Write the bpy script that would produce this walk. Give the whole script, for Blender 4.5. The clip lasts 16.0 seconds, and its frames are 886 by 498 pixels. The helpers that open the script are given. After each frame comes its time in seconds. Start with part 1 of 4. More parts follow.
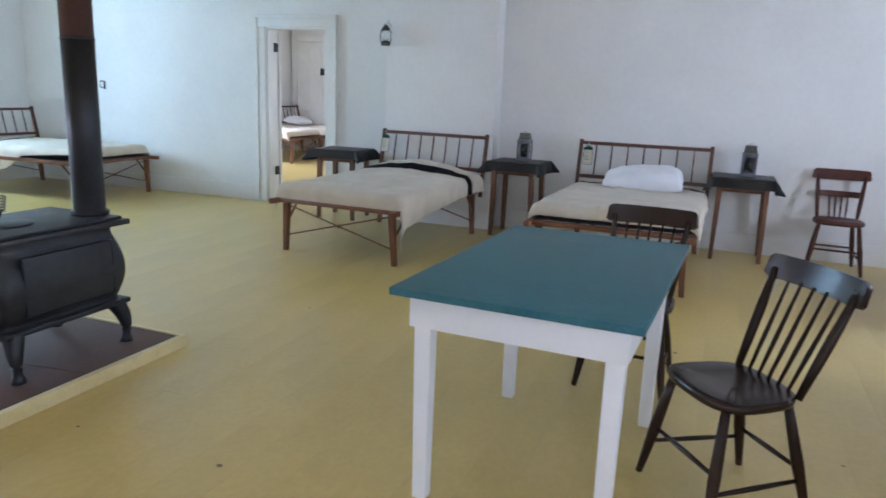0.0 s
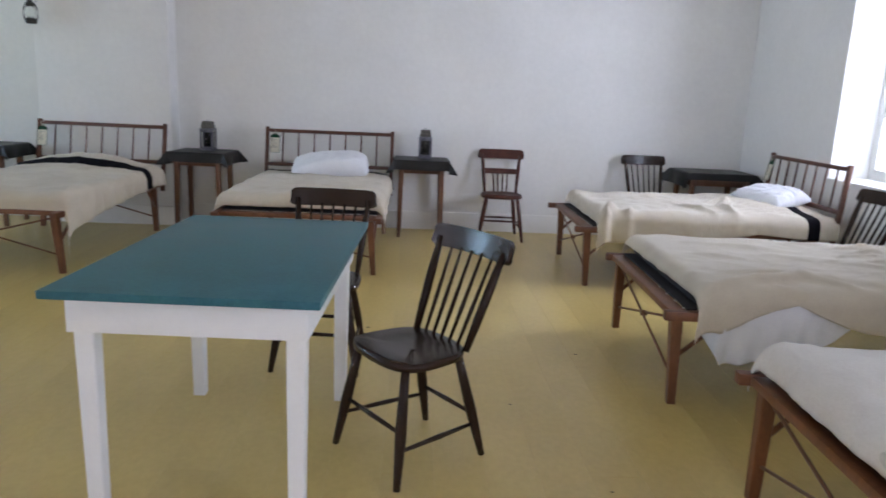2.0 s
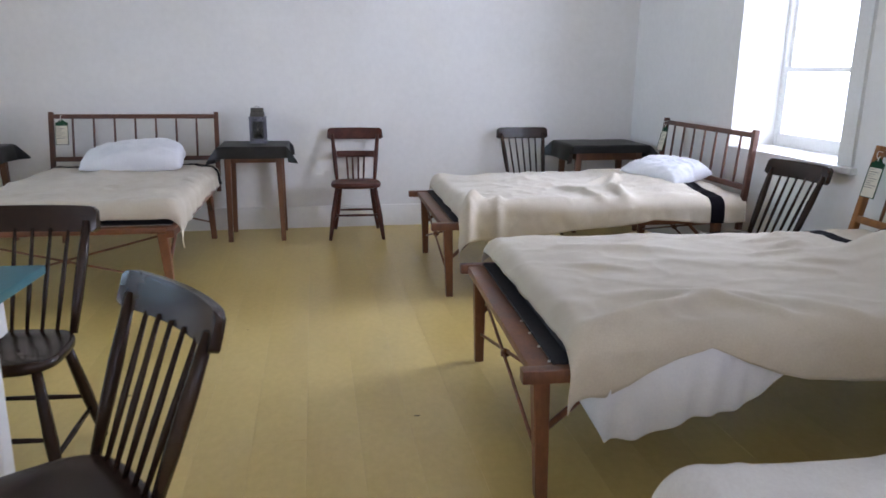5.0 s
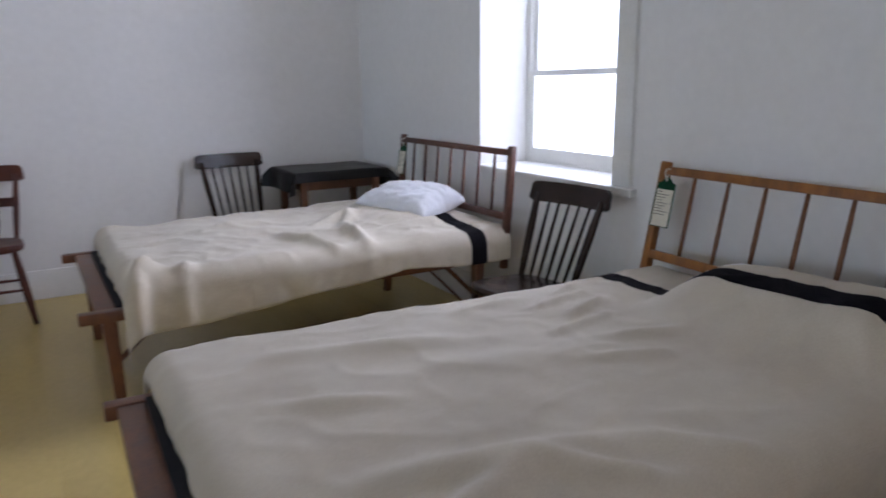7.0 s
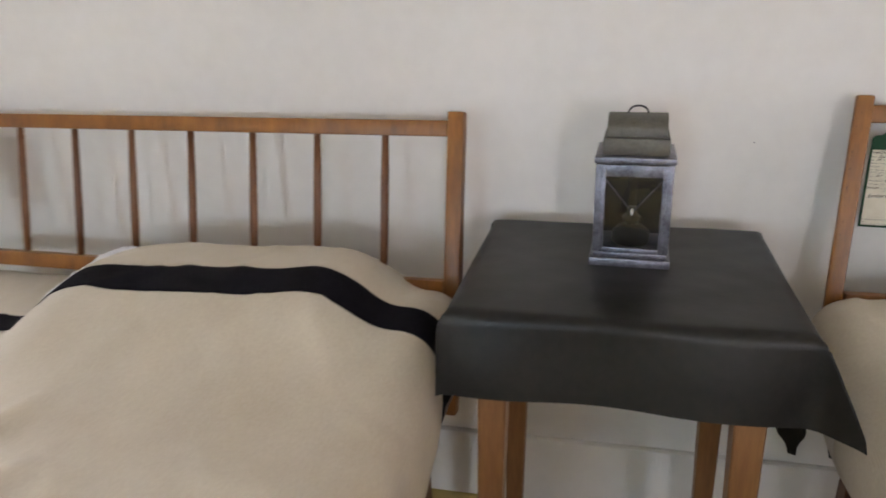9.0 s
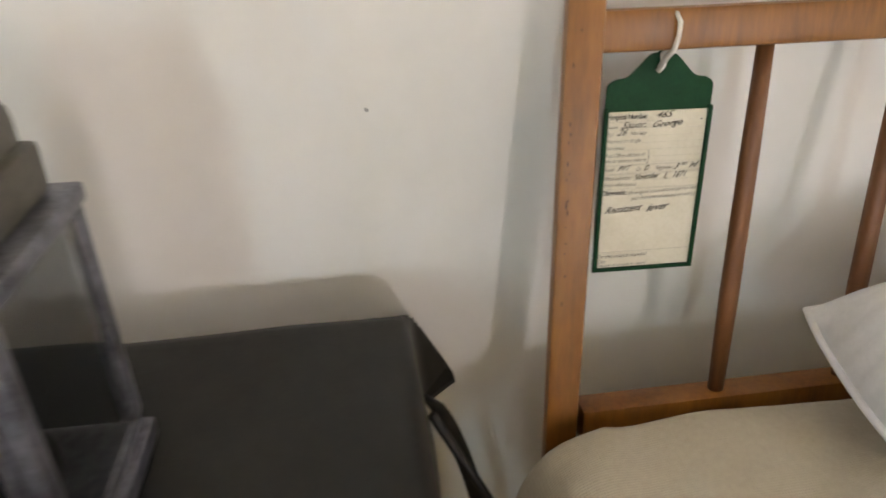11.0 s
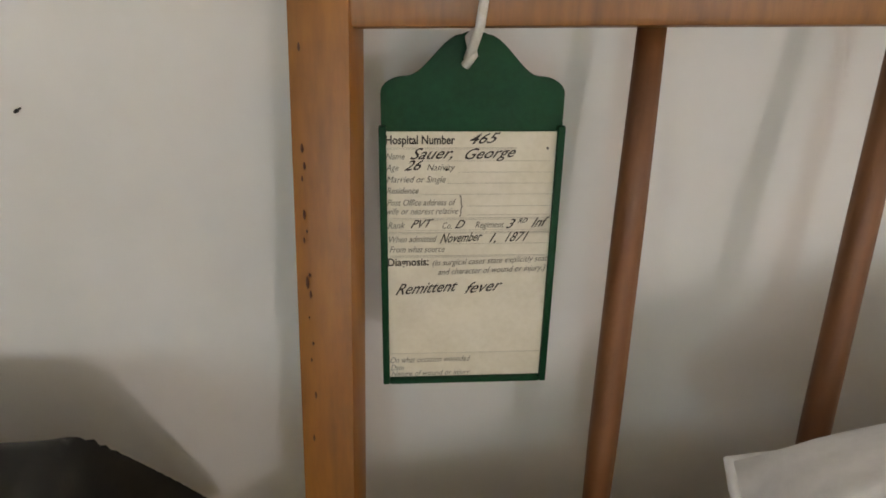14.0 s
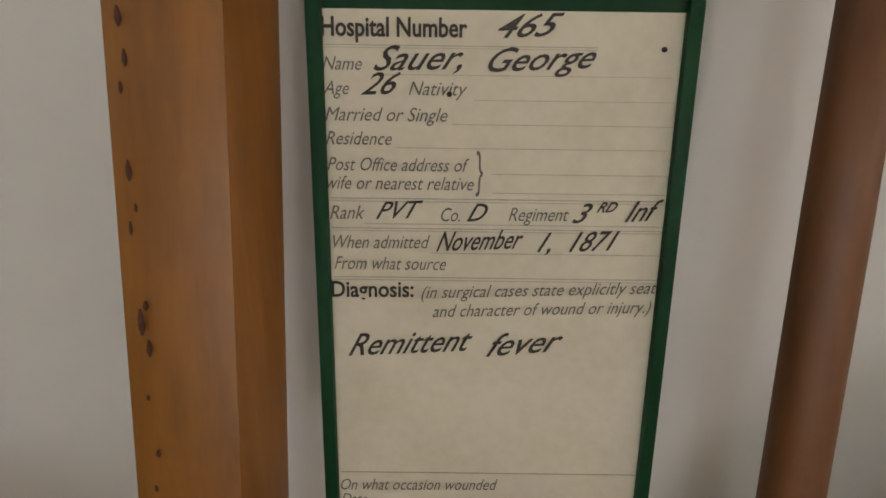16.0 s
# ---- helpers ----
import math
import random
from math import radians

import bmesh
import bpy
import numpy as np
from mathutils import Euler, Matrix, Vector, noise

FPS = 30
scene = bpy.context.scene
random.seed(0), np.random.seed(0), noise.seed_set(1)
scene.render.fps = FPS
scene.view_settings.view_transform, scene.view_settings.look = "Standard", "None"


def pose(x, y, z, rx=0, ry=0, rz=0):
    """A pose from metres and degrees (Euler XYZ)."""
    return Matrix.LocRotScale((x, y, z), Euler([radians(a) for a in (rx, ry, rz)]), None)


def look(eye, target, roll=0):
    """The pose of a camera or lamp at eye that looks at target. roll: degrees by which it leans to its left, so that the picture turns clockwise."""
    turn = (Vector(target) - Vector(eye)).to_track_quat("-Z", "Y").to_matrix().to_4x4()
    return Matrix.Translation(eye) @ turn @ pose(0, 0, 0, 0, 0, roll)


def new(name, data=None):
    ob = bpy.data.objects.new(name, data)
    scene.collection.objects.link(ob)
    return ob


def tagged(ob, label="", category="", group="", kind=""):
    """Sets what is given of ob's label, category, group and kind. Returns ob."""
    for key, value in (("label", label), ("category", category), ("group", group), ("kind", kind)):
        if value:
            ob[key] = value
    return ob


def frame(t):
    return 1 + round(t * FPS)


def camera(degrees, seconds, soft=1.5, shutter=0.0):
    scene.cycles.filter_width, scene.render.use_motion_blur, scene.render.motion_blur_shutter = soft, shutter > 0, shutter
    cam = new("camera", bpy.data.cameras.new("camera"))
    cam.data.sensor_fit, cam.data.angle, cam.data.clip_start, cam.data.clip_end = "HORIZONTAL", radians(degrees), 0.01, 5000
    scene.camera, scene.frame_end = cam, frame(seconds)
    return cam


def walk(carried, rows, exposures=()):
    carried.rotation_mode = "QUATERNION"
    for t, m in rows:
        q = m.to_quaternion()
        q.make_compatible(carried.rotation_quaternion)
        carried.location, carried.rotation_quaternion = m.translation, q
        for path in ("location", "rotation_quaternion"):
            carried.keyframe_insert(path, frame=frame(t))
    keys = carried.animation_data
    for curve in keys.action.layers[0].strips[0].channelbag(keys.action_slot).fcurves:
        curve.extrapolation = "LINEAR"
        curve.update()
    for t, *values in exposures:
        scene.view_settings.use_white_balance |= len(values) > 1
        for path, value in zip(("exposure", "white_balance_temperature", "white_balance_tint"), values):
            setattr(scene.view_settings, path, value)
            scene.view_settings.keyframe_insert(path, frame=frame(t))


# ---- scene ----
cam = camera(64.4, 16.0, soft=1.6, shutter=0.3)
PATH = [
    (0, (0.092, 0.152, 1.351), (-0.613, 1.972, 0.914), 2.2),
    (0.5, (0.127, 0.155, 1.35), (-0.398, 2.038, 0.928), 2.4),
    (1, (0.151, 0.172, 1.342), (-0.179, 2.099, 0.921), 2.5),
    (1.5, (0.177, 0.178, 1.335), (0.042, 2.127, 0.907), 2.3),
    (2, (0.192, 0.16, 1.322), (0.292, 2.111, 0.894), 2.5),
    (2.5, (0.226, 0.196, 1.306), (0.542, 2.116, 0.846), 2.7),
    (3, (0.316, 0.344, 1.309), (0.729, 2.237, 0.815), 2.2),
    (3.2, (0.363, 0.414, 1.305), (0.795, 2.303, 0.812), 2.1),
    (5.3, (0.823, 1.404, 1.277), (1.164, 3.313, 0.786), 0.4),
    (5.5, (0.868, 1.516, 1.276), (1.278, 3.41, 0.782), 0.9),
    (6, (0.968, 1.807, 1.274), (1.576, 3.654, 0.803), 0.6),
    (6.5, (1.058, 2.076, 1.264), (1.83, 3.857, 0.783), -0.3),
    (7, (1.253, 2.297, 1.241), (2.265, 3.962, 0.79), -0.6),
    (7.5, (1.336, 2.541, 1.226), (2.685, 3.927, 0.719), -0.8),
    (8, (1.454, 2.688, 1.248), (3.035, 3.758, 0.652), -1.9),
    (8.5, (1.72, 2.71, 1.183), (3.506, 3.357, 0.557), -0.9),
    (9, (1.942, 2.708, 1.166), (3.786, 3.086, 0.492), -1.5),
    (9.5, (2.204, 2.723, 1.166), (4.056, 2.826, 0.419), -1.8),
    (9.8, (2.336, 2.692, 1.173), (4.161, 2.647, 0.356), -2.0),
    (10, (2.417, 2.657, 1.158), (4.231, 2.518, 0.327), -2.2),
    (10.2, (2.509, 2.622, 1.14), (4.314, 2.398, 0.31), -2.6),
    (12.3, (2.989, 2.206, 0.993), (4.598, 1.846, -0.139), 2.1),
    (12.5, (2.99, 2.209, 0.991), (4.62, 1.881, -0.119), 1.5),
    (13, (2.985, 2.215, 0.996), (4.694, 1.951, -0.01), 0.3),
    (13.5, (2.978, 2.217, 0.999), (4.711, 1.976, 0.029), 0.2),
    (14, (2.985, 2.217, 0.996), (4.741, 1.973, 0.071), 0.7),
    (14.5, (3.036, 2.205, 0.962), (4.831, 1.98, 0.108), 0.8),
    (15, (3.081, 2.191, 0.932), (4.915, 2.032, 0.151), 0.2),
    (15.5, (3.122, 2.188, 0.913), (4.954, 2.029, 0.127), 0.4),
    (16, (3.139, 2.183, 0.9), (4.986, 2.068, 0.142), 0.1),
]
EXPOSURES = [(0.0, -0.75, 5980, 15), (1.0, -0.79, 6200, 16), (2.5, -0.82, 6450, 17), (5.5, -0.76, 6350, 18), (6.5, -1.12, 6350, 19), (7.5, -1.5, 6450, 20), (8.0, -1.45, 6500, 20),
             (8.5, -0.97, 7000, 20), (9.0, -0.36, 7550, 19), (9.8, -0.14, 7900, 17), (10.2, 0.0, 8100, 17), (12.5, -0.40, 8550, 16), (14.0, -0.50, 8500, 16), (15.0, -0.76, 8550, 17), (16.0, -0.85, 8800, 18)]
walk(cam, [(t, look(eye, target, roll)) for t, eye, target, roll in PATH],
     exposures=EXPOSURES)

# ---- world, sun, sky light at the windows ----
world = bpy.data.worlds.new("sky")
scene.world = world
world.use_nodes = True
wn = world.node_tree.nodes
sky = wn.new("ShaderNodeTexSky")
sky.sky_type = "NISHITA"
sky.sun_disc = False
sky.sun_elevation, sky.sun_rotation = radians(70), radians(180)
world.node_tree.links.new(sky.outputs["Color"], wn["Background"].inputs["Color"])
wn["Background"].inputs["Strength"].default_value = 0.1
sun = new("sun", bpy.data.lights.new("sun", "SUN"))
sun.data.energy, sun.data.angle, sun.data.color = 3.0, radians(0.5), (1.0, 0.95, 0.88)
sun.matrix_world = look((0, -5, 13.7), (0, 0, 0))

# room extents
XW, XE, YS, YN, H = -8.65, 3.37, -2.35, 7.10, 3.0
# the east wall stands slightly out of square: everything on it is turned about this line
EAST = pose(XE, 2.3, 0, 0, 0, -1.43) @ pose(-XE, -2.3, 0)
T, TD = 0.34, 0.18
WZ0, WZ1 = 0.80, 2.40
EAST_WIN = ((4.48, 5.51), (-0.85, 0.18))
WEST_WIN = ((4.75, 5.8), (-0.85, 0.18))
# unseen south window, added only to let fill light reach the east wall
SOUTH_WIN = (0.30, 1.35)


def window_light(x, y0, y1, facing, watts, colour=(0.70, 0.79, 1.0), m=None):
    data = bpy.data.lights.new("window_light", "AREA")
    data.shape, data.size, data.size_y = "RECTANGLE", (y1 - y0) * 1.15, (WZ1 - WZ0) * 1.1
    data.energy, data.color = watts, colour
    ob = new("window_light", data)
    c = (x, (y0 + y1) / 2, (WZ0 + WZ1) / 2)
    ob.matrix_world = (m or (EAST if facing < 0 else Matrix.Identity(4))) @ look(c, (c[0] + facing, c[1], c[2]))


for (y0, y1), watts in zip(EAST_WIN, (205, 180)):
    window_light(XE + T + 0.08, y0, y1, -1, watts)
for (y0, y1), watts, tint in zip(WEST_WIN, (360, 400), ((0.50, 0.76, 1.0), (0.76, 0.82, 1.0))):
    window_light(XW - T - 0.20, y0, y1, 1, watts, tint)
SOUTH = pose(0, 0, 0, 0, 0, 90)
# weak fill lamp behind the added south window
window_light(YS - T - 0.10, -SOUTH_WIN[1], -SOUTH_WIN[0], 1, 60, (0.80, 0.81, 1.0), m=SOUTH)
# added lamp that brightens the further ward from an unseen opening
window_light(-9.2, 9.4, 10.6, 1, 700)

# ---- materials ----


def material(name, dark, light, rough=0.6, scale=6.0, fine=60.0, bump=0.1, stretch=(1, 1, 1), metallic=0.0,
             spread=(0.35, 0.65), island=0.0, sheen=0.0, distance=0.002, coat=0.0, gloss=0.1, spec=0.5):
    m = bpy.data.materials.new(name)
    m.use_nodes = True
    n, l = m.node_tree.nodes, m.node_tree.links
    b = n["Principled BSDF"]
    co = n.new("ShaderNodeTexCoord")
    mp = n.new("ShaderNodeMapping")
    mp.inputs["Scale"].default_value = stretch
    l.new(co.outputs["Object"], mp.inputs["Vector"])
    big, small = n.new("ShaderNodeTexNoise"), n.new("ShaderNodeTexNoise")
    for node, s, d in ((big, scale, 5), (small, fine, 4)):
        node.inputs["Scale"].default_value = s
        node.inputs["Detail"].default_value = d
        node.inputs["Roughness"].default_value = 0.6
        l.new(mp.outputs["Vector"], node.inputs["Vector"])
    mix = n.new("ShaderNodeMath")
    mix.operation = "MULTIPLY_ADD"
    mix.inputs[1].default_value = 0.35
    l.new(small.outputs["Fac"], mix.inputs[0])
    half = n.new("ShaderNodeMath")
    half.operation = "MULTIPLY"
    half.inputs[1].default_value = 0.65
    l.new(big.outputs["Fac"], half.inputs[0])
    l.new(half.outputs[0], mix.inputs[2])
    ramp = n.new("ShaderNodeValToRGB")
    ramp.color_ramp.elements[0].position, ramp.color_ramp.elements[1].position = spread
    ramp.color_ramp.elements[0].color, ramp.color_ramp.elements[1].color = (*dark, 1), (*light, 1)
    l.new(mix.outputs[0], ramp.inputs["Fac"])
    colour = ramp.outputs["Color"]
    if island:
        info = n.new("ShaderNodeObjectInfo")
        hsv = n.new("ShaderNodeHueSaturation")
        rng = n.new("ShaderNodeMapRange")
        rng.inputs["To Min"].default_value, rng.inputs["To Max"].default_value = 1 - island, 1 + island
        l.new(info.outputs["Random"], rng.inputs["Value"])
        l.new(rng.outputs[0], hsv.inputs["Value"])
        l.new(colour, hsv.inputs["Color"])
        colour = hsv.outputs["Color"]
    l.new(colour, b.inputs["Base Color"])
    rr = n.new("ShaderNodeMapRange")
    rr.inputs["To Min"].default_value, rr.inputs["To Max"].default_value = max(rough - gloss, 0.03), min(rough + gloss, 1)
    l.new(big.outputs["Fac"], rr.inputs["Value"])
    l.new(rr.outputs[0], b.inputs["Roughness"])
    b.inputs["Metallic"].default_value = metallic
    b.inputs["Specular IOR Level"].default_value = spec
    b.inputs["Sheen Weight"].default_value = sheen
    b.inputs["Coat Weight"].default_value = coat
    b.inputs["Coat Roughness"].default_value = 0.2
    if bump:
        bp = n.new("ShaderNodeBump")
        bp.inputs["Strength"].default_value = bump
        bp.inputs["Distance"].default_value = distance
        l.new(mix.outputs[0], bp.inputs["Height"])
        l.new(bp.outputs["Normal"], b.inputs["Normal"])
    return m


def weave(m, scale, amount, axes=("X", "Y")):
    """Adds a fine thread relief to a cloth material."""
    n, l = m.node_tree.nodes, m.node_tree.links
    co = n.new("ShaderNodeTexCoord")
    waves = []
    for axis in axes:
        w = n.new("ShaderNodeTexWave")
        w.bands_direction = axis
        w.inputs["Scale"].default_value = scale
        w.inputs["Distortion"].default_value = 1.2
        w.inputs["Detail"].default_value = 1
        l.new(co.outputs["Object"], w.inputs["Vector"])
        waves.append(w)
    add = n.new("ShaderNodeMath")
    l.new(waves[0].outputs["Fac"], add.inputs[0])
    l.new(waves[-1].outputs["Fac"], add.inputs[1])
    bp = n.new("ShaderNodeBump")
    bp.inputs["Strength"].default_value = amount
    bp.inputs["Distance"].default_value = 0.001
    l.new(add.outputs[0], bp.inputs["Height"])
    b = n["Principled BSDF"]
    old = b.inputs["Normal"].links[0].from_socket
    l.new(old, bp.inputs["Normal"])
    l.new(bp.outputs["Normal"], b.inputs["Normal"])
    return m


M_PLASTER = material("plaster", (0.74, 0.725, 0.685), (0.815, 0.80, 0.76), 0.75, 1.3, 22, 0.07, distance=0.004)
M_TRIM = material("painted_trim", (0.72, 0.71, 0.66), (0.82, 0.81, 0.77), 0.4, 3, 60, 0.08)
M_CEIL = material("ceiling_paint", (0.74, 0.73, 0.69), (0.82, 0.81, 0.78), 0.8, 2, 40, 0.1)
M_FLOOR = material("yellow_floor_paint", (0.465, 0.328, 0.100), (0.63, 0.475, 0.170), 0.30, 1.0, 26, 0.03, spread=(0.28, 0.72),
                   stretch=(1.3, 0.9, 1), island=0.010, distance=0.002, gloss=0.03)
M_UNDER = material("floor_joint", (0.34, 0.26, 0.09), (0.42, 0.33, 0.12), 0.8)
M_OAK = material("bed_wood", (0.095, 0.032, 0.013), (0.205, 0.075, 0.028), 0.38, 9, 70, 0.15, stretch=(1, 1, 0.45), distance=0.001)
M_POST = material("pine_post", (0.13, 0.042, 0.006), (0.335, 0.125, 0.019), 0.42, 14, 120, 0.18, stretch=(1.6, 1.6, 0.12), distance=0.0008,
                  spread=(0.3, 0.7))
M_DARKWOOD = material("dark_bed_wood", (0.055, 0.018, 0.010), (0.125, 0.042, 0.02), 0.38, 9, 70, 0.15, stretch=(1, 1, 0.45), distance=0.001)
M_RIB = weave(material("ribbed_cotton", (0.70, 0.70, 0.70), (0.82, 0.82, 0.82), 0.85, 6, 150, 0.3), 16, 0.5, ("X",))
M_SPINDLE = material("spindle_wood", (0.10, 0.034, 0.010), (0.19, 0.070, 0.021), 0.5, 16, 110, 0.15, stretch=(1.6, 1.6, 0.1), distance=0.0008)
M_KNOT = material("knot", (0.040, 0.011, 0.004), (0.105, 0.029, 0.010), 0.7, 200, 900, 0.2)
M_LEG = material("table_leg_wood", (0.16, 0.065, 0.024), (0.29, 0.13, 0.048), 0.42, 12, 90, 0.15, stretch=(1.5, 1.5, 0.2), distance=0.001)
M_CHAIR = material("dark_brown_paint", (0.016, 0.0085, 0.0055), (0.036, 0.018, 0.011), 0.24, 5, 60, 0.04, spec=0.28, gloss=0.03, spread=(0.2, 0.8))
M_DARKLEG = material("dark_table_leg_wood", (0.085, 0.032, 0.014), (0.17, 0.068, 0.028), 0.42, 12, 90, 0.15, stretch=(1.5, 1.5, 0.2), distance=0.001)
M_CHAIR_RED = material("red_brown_paint", (0.05, 0.016, 0.011), (0.10, 0.03, 0.018), 0.36, 14, 90, 0.06, spec=0.3)
M_WHITE = material("white_table_paint", (0.79, 0.79, 0.79), (0.84, 0.84, 0.84), 0.36, 4, 60, 0.06)
M_TEAL = material("teal_table_paint", (0.022, 0.105, 0.132), (0.046, 0.158, 0.185), 0.46, 5, 90, 0.12, spec=0.3)
M_WOOL = weave(material("cream_wool_blanket", (0.51, 0.435, 0.325), (0.63, 0.56, 0.44), 0.92, 4, 180, 0.35, sheen=0.25, distance=0.003), 130, 0.35)
M_BAND = weave(material("black_wool_band", (0.004, 0.0035, 0.005), (0.010, 0.008, 0.011), 0.95, 40, 200, 0.3, spec=0.1), 130, 0.3)
M_SHEET = weave(material("white_cotton", (0.74, 0.74, 0.76), (0.84, 0.84, 0.85), 0.85, 6, 150, 0.3), 260, 0.15)
M_TICK = weave(material("mattress_cotton", (0.60, 0.56, 0.51), (0.74, 0.71, 0.66), 0.9, 3, 120, 0.4, distance=0.003), 200, 0.2)
M_NAVY = material("dark_mattress_cloth", (0.010, 0.010, 0.014), (0.028, 0.026, 0.03), 0.85, 20, 140, 0.3)
M_OIL = material("black_oilcloth", (0.007, 0.0065, 0.006), (0.018, 0.0165, 0.014), 0.40, 5, 60, 0.3, distance=0.002, spec=0.27)
M_IRON = material("black_cast_iron", (0.009, 0.0095, 0.011), (0.024, 0.025, 0.028), 0.45, 9, 130, 0.35, distance=0.0015, spec=0.35)
M_PIPE = material("stove_pipe_black", (0.008, 0.008, 0.010), (0.02, 0.02, 0.023), 0.42, 6, 60, 0.1, spec=0.35)
M_RUST = material("rusty_pipe", (0.05, 0.022, 0.016), (0.10, 0.045, 0.032), 0.6, 6, 60, 0.15)
M_BRICKPAD = material("red_brown_hearth", (0.070, 0.034, 0.022), (0.125, 0.060, 0.038), 0.75, 5, 40, 0.25, spread=(0.3, 0.7))
M_PADEDGE = material("yellow_edge_paint", (0.58, 0.47, 0.22), (0.70, 0.59, 0.31), 0.45, 6, 60, 0.1)
M_TIN = material("tarnished_tin", (0.07, 0.07, 0.085), (0.25, 0.25, 0.29), 0.40, 30, 160, 0.3, metallic=0.75)
M_TINTOP = material("dull_tin_top", (0.075, 0.07, 0.058), (0.15, 0.14, 0.115), 0.55, 26, 160, 0.3, metallic=0.4)
M_TINDARK = material("blackened_tin", (0.02, 0.018, 0.016), (0.07, 0.06, 0.05), 0.45, 30, 160, 0.3, metallic=0.5)
M_NEARBLACK = material("near_black", (0.006, 0.005, 0.005), (0.018, 0.017, 0.018), 0.6, 20, 100, 0.2)
M_CANDLE = material("burner_brass", (0.03, 0.026, 0.018), (0.07, 0.062, 0.042), 0.4, 30, 100, 0.1, metallic=0.5)
M_GREEN = material("green_card_holder", (0.001, 0.032, 0.011), (0.0025, 0.052, 0.019), 0.55, 40, 300, 0.08, spec=0.16)
M_PAPER = material("aged_card_paper", (0.58, 0.525, 0.395), (0.70, 0.65, 0.53), 0.75, 26, 300, 0.06, spread=(0.25, 0.6))
M_INK = material("black_ink", (0.02, 0.015, 0.011), (0.045, 0.034, 0.025), 0.6, 300, 900, 0)
M_PRINT = material("print_ink", (0.11, 0.10, 0.08), (0.18, 0.165, 0.135), 0.7, 300, 900, 0)
M_RULE = material("ruled_line", (0.36, 0.33, 0.26), (0.48, 0.44, 0.35), 0.7, 300, 900, 0)
M_STRING = material("cotton_string", (0.60, 0.57, 0.50), (0.75, 0.72, 0.66), 0.9, 120, 600, 0.4)
M_BLACK = material("black_hardware", (0.01, 0.01, 0.01), (0.025, 0.025, 0.025), 0.4, 30, 90, 0.1)
M_GROUND = material("dry_grass_ground", (0.10, 0.11, 0.045), (0.22, 0.20, 0.10), 0.95, 0.5, 9, 0.4)
M_STAIN = material("grey_stain", (0.40, 0.37, 0.335), (0.60, 0.565, 0.52), 0.9, 30, 150, 0.2)
M_SPECK = material("dark_scuff", (0.10, 0.075, 0.03), (0.2, 0.15, 0.06), 0.6, 60, 200, 0)

M_GLASS = bpy.data.materials.new("window_glass")
M_GLASS.use_nodes = True
g = M_GLASS.node_tree.nodes["Principled BSDF"]
g.inputs["Transmission Weight"].default_value, g.inputs["Roughness"].default_value = 1.0, 0.02
g.inputs["IOR"].default_value, g.inputs["Base Color"].default_value = 1.45, (0.95, 0.98, 0.97, 1)

# ---- building helpers ----


def part(name, bm, mat, parent=None, label="", angle=0.7):
    for f in bm.faces:
        f.smooth = True
    for e in bm.edges:
        if len(e.link_faces) == 2 and e.calc_face_angle(0) > angle:
            e.smooth = False
    me = bpy.data.meshes.new(name)
    bm.normal_update()
    bm.to_mesh(me)
    bm.free()
    me.materials.append(mat)
    ob = new(name, me)
    if parent is not None:
        ob.parent = parent
    return tagged(ob, label)


def thing(name, m, label, category, group="", kind=""):
    ob = new(name)
    ob.empty_display_size = 0.1
    ob.matrix_basis = m
    return tagged(ob, label, category, group, kind)


def box(bm, x0, y0, z0, x1, y1, z1, bevel=0.0, m=None, segments=2):
    mat = Matrix.Translation(((x0 + x1) / 2, (y0 + y1) / 2, (z0 + z1) / 2)) @ Matrix.Diagonal((x1 - x0, y1 - y0, z1 - z0, 1))
    if m is not None:
        mat = m @ mat
    vs = bmesh.ops.create_cube(bm, size=1, matrix=mat)["verts"]
    if bevel:
        es = list({e for v in vs for e in v.link_edges})
        bmesh.ops.bevel(bm, geom=es, offset=bevel, segments=segments, affect="EDGES", profile=0.6)
    return bm


def boxes(*rows, bevel=0.0):
    bm = bmesh.new()
    for r in rows:
        box(bm, *r, bevel=bevel)
    return bm


def rod(bm, p0, p1, prof, seg=12, flat=1.0):
    """A turned bar from p0 to p1; prof: (fraction, radius) or one radius."""
    if not isinstance(prof, (list, tuple)):
        prof = [(0, prof), (1, prof)]
    p0, p1 = Vector(p0), Vector(p1)
    q = (p1 - p0).to_track_quat("Z", "Y")
    rings = []
    for t, r in prof:
        c = p0.lerp(p1, t)
        rings.append([bm.verts.new(c + q @ Vector((r * math.cos(a), r * flat * math.sin(a), 0)))
                      for a in (2 * math.pi * k / seg for k in range(seg))])
    for a, b in zip(rings, rings[1:]):
        for k in range(seg):
            bm.faces.new((a[k], a[(k + 1) % seg], b[(k + 1) % seg], b[k]))
    bm.faces.new(rings[0][::-1])
    bm.faces.new(rings[-1])
    return bm


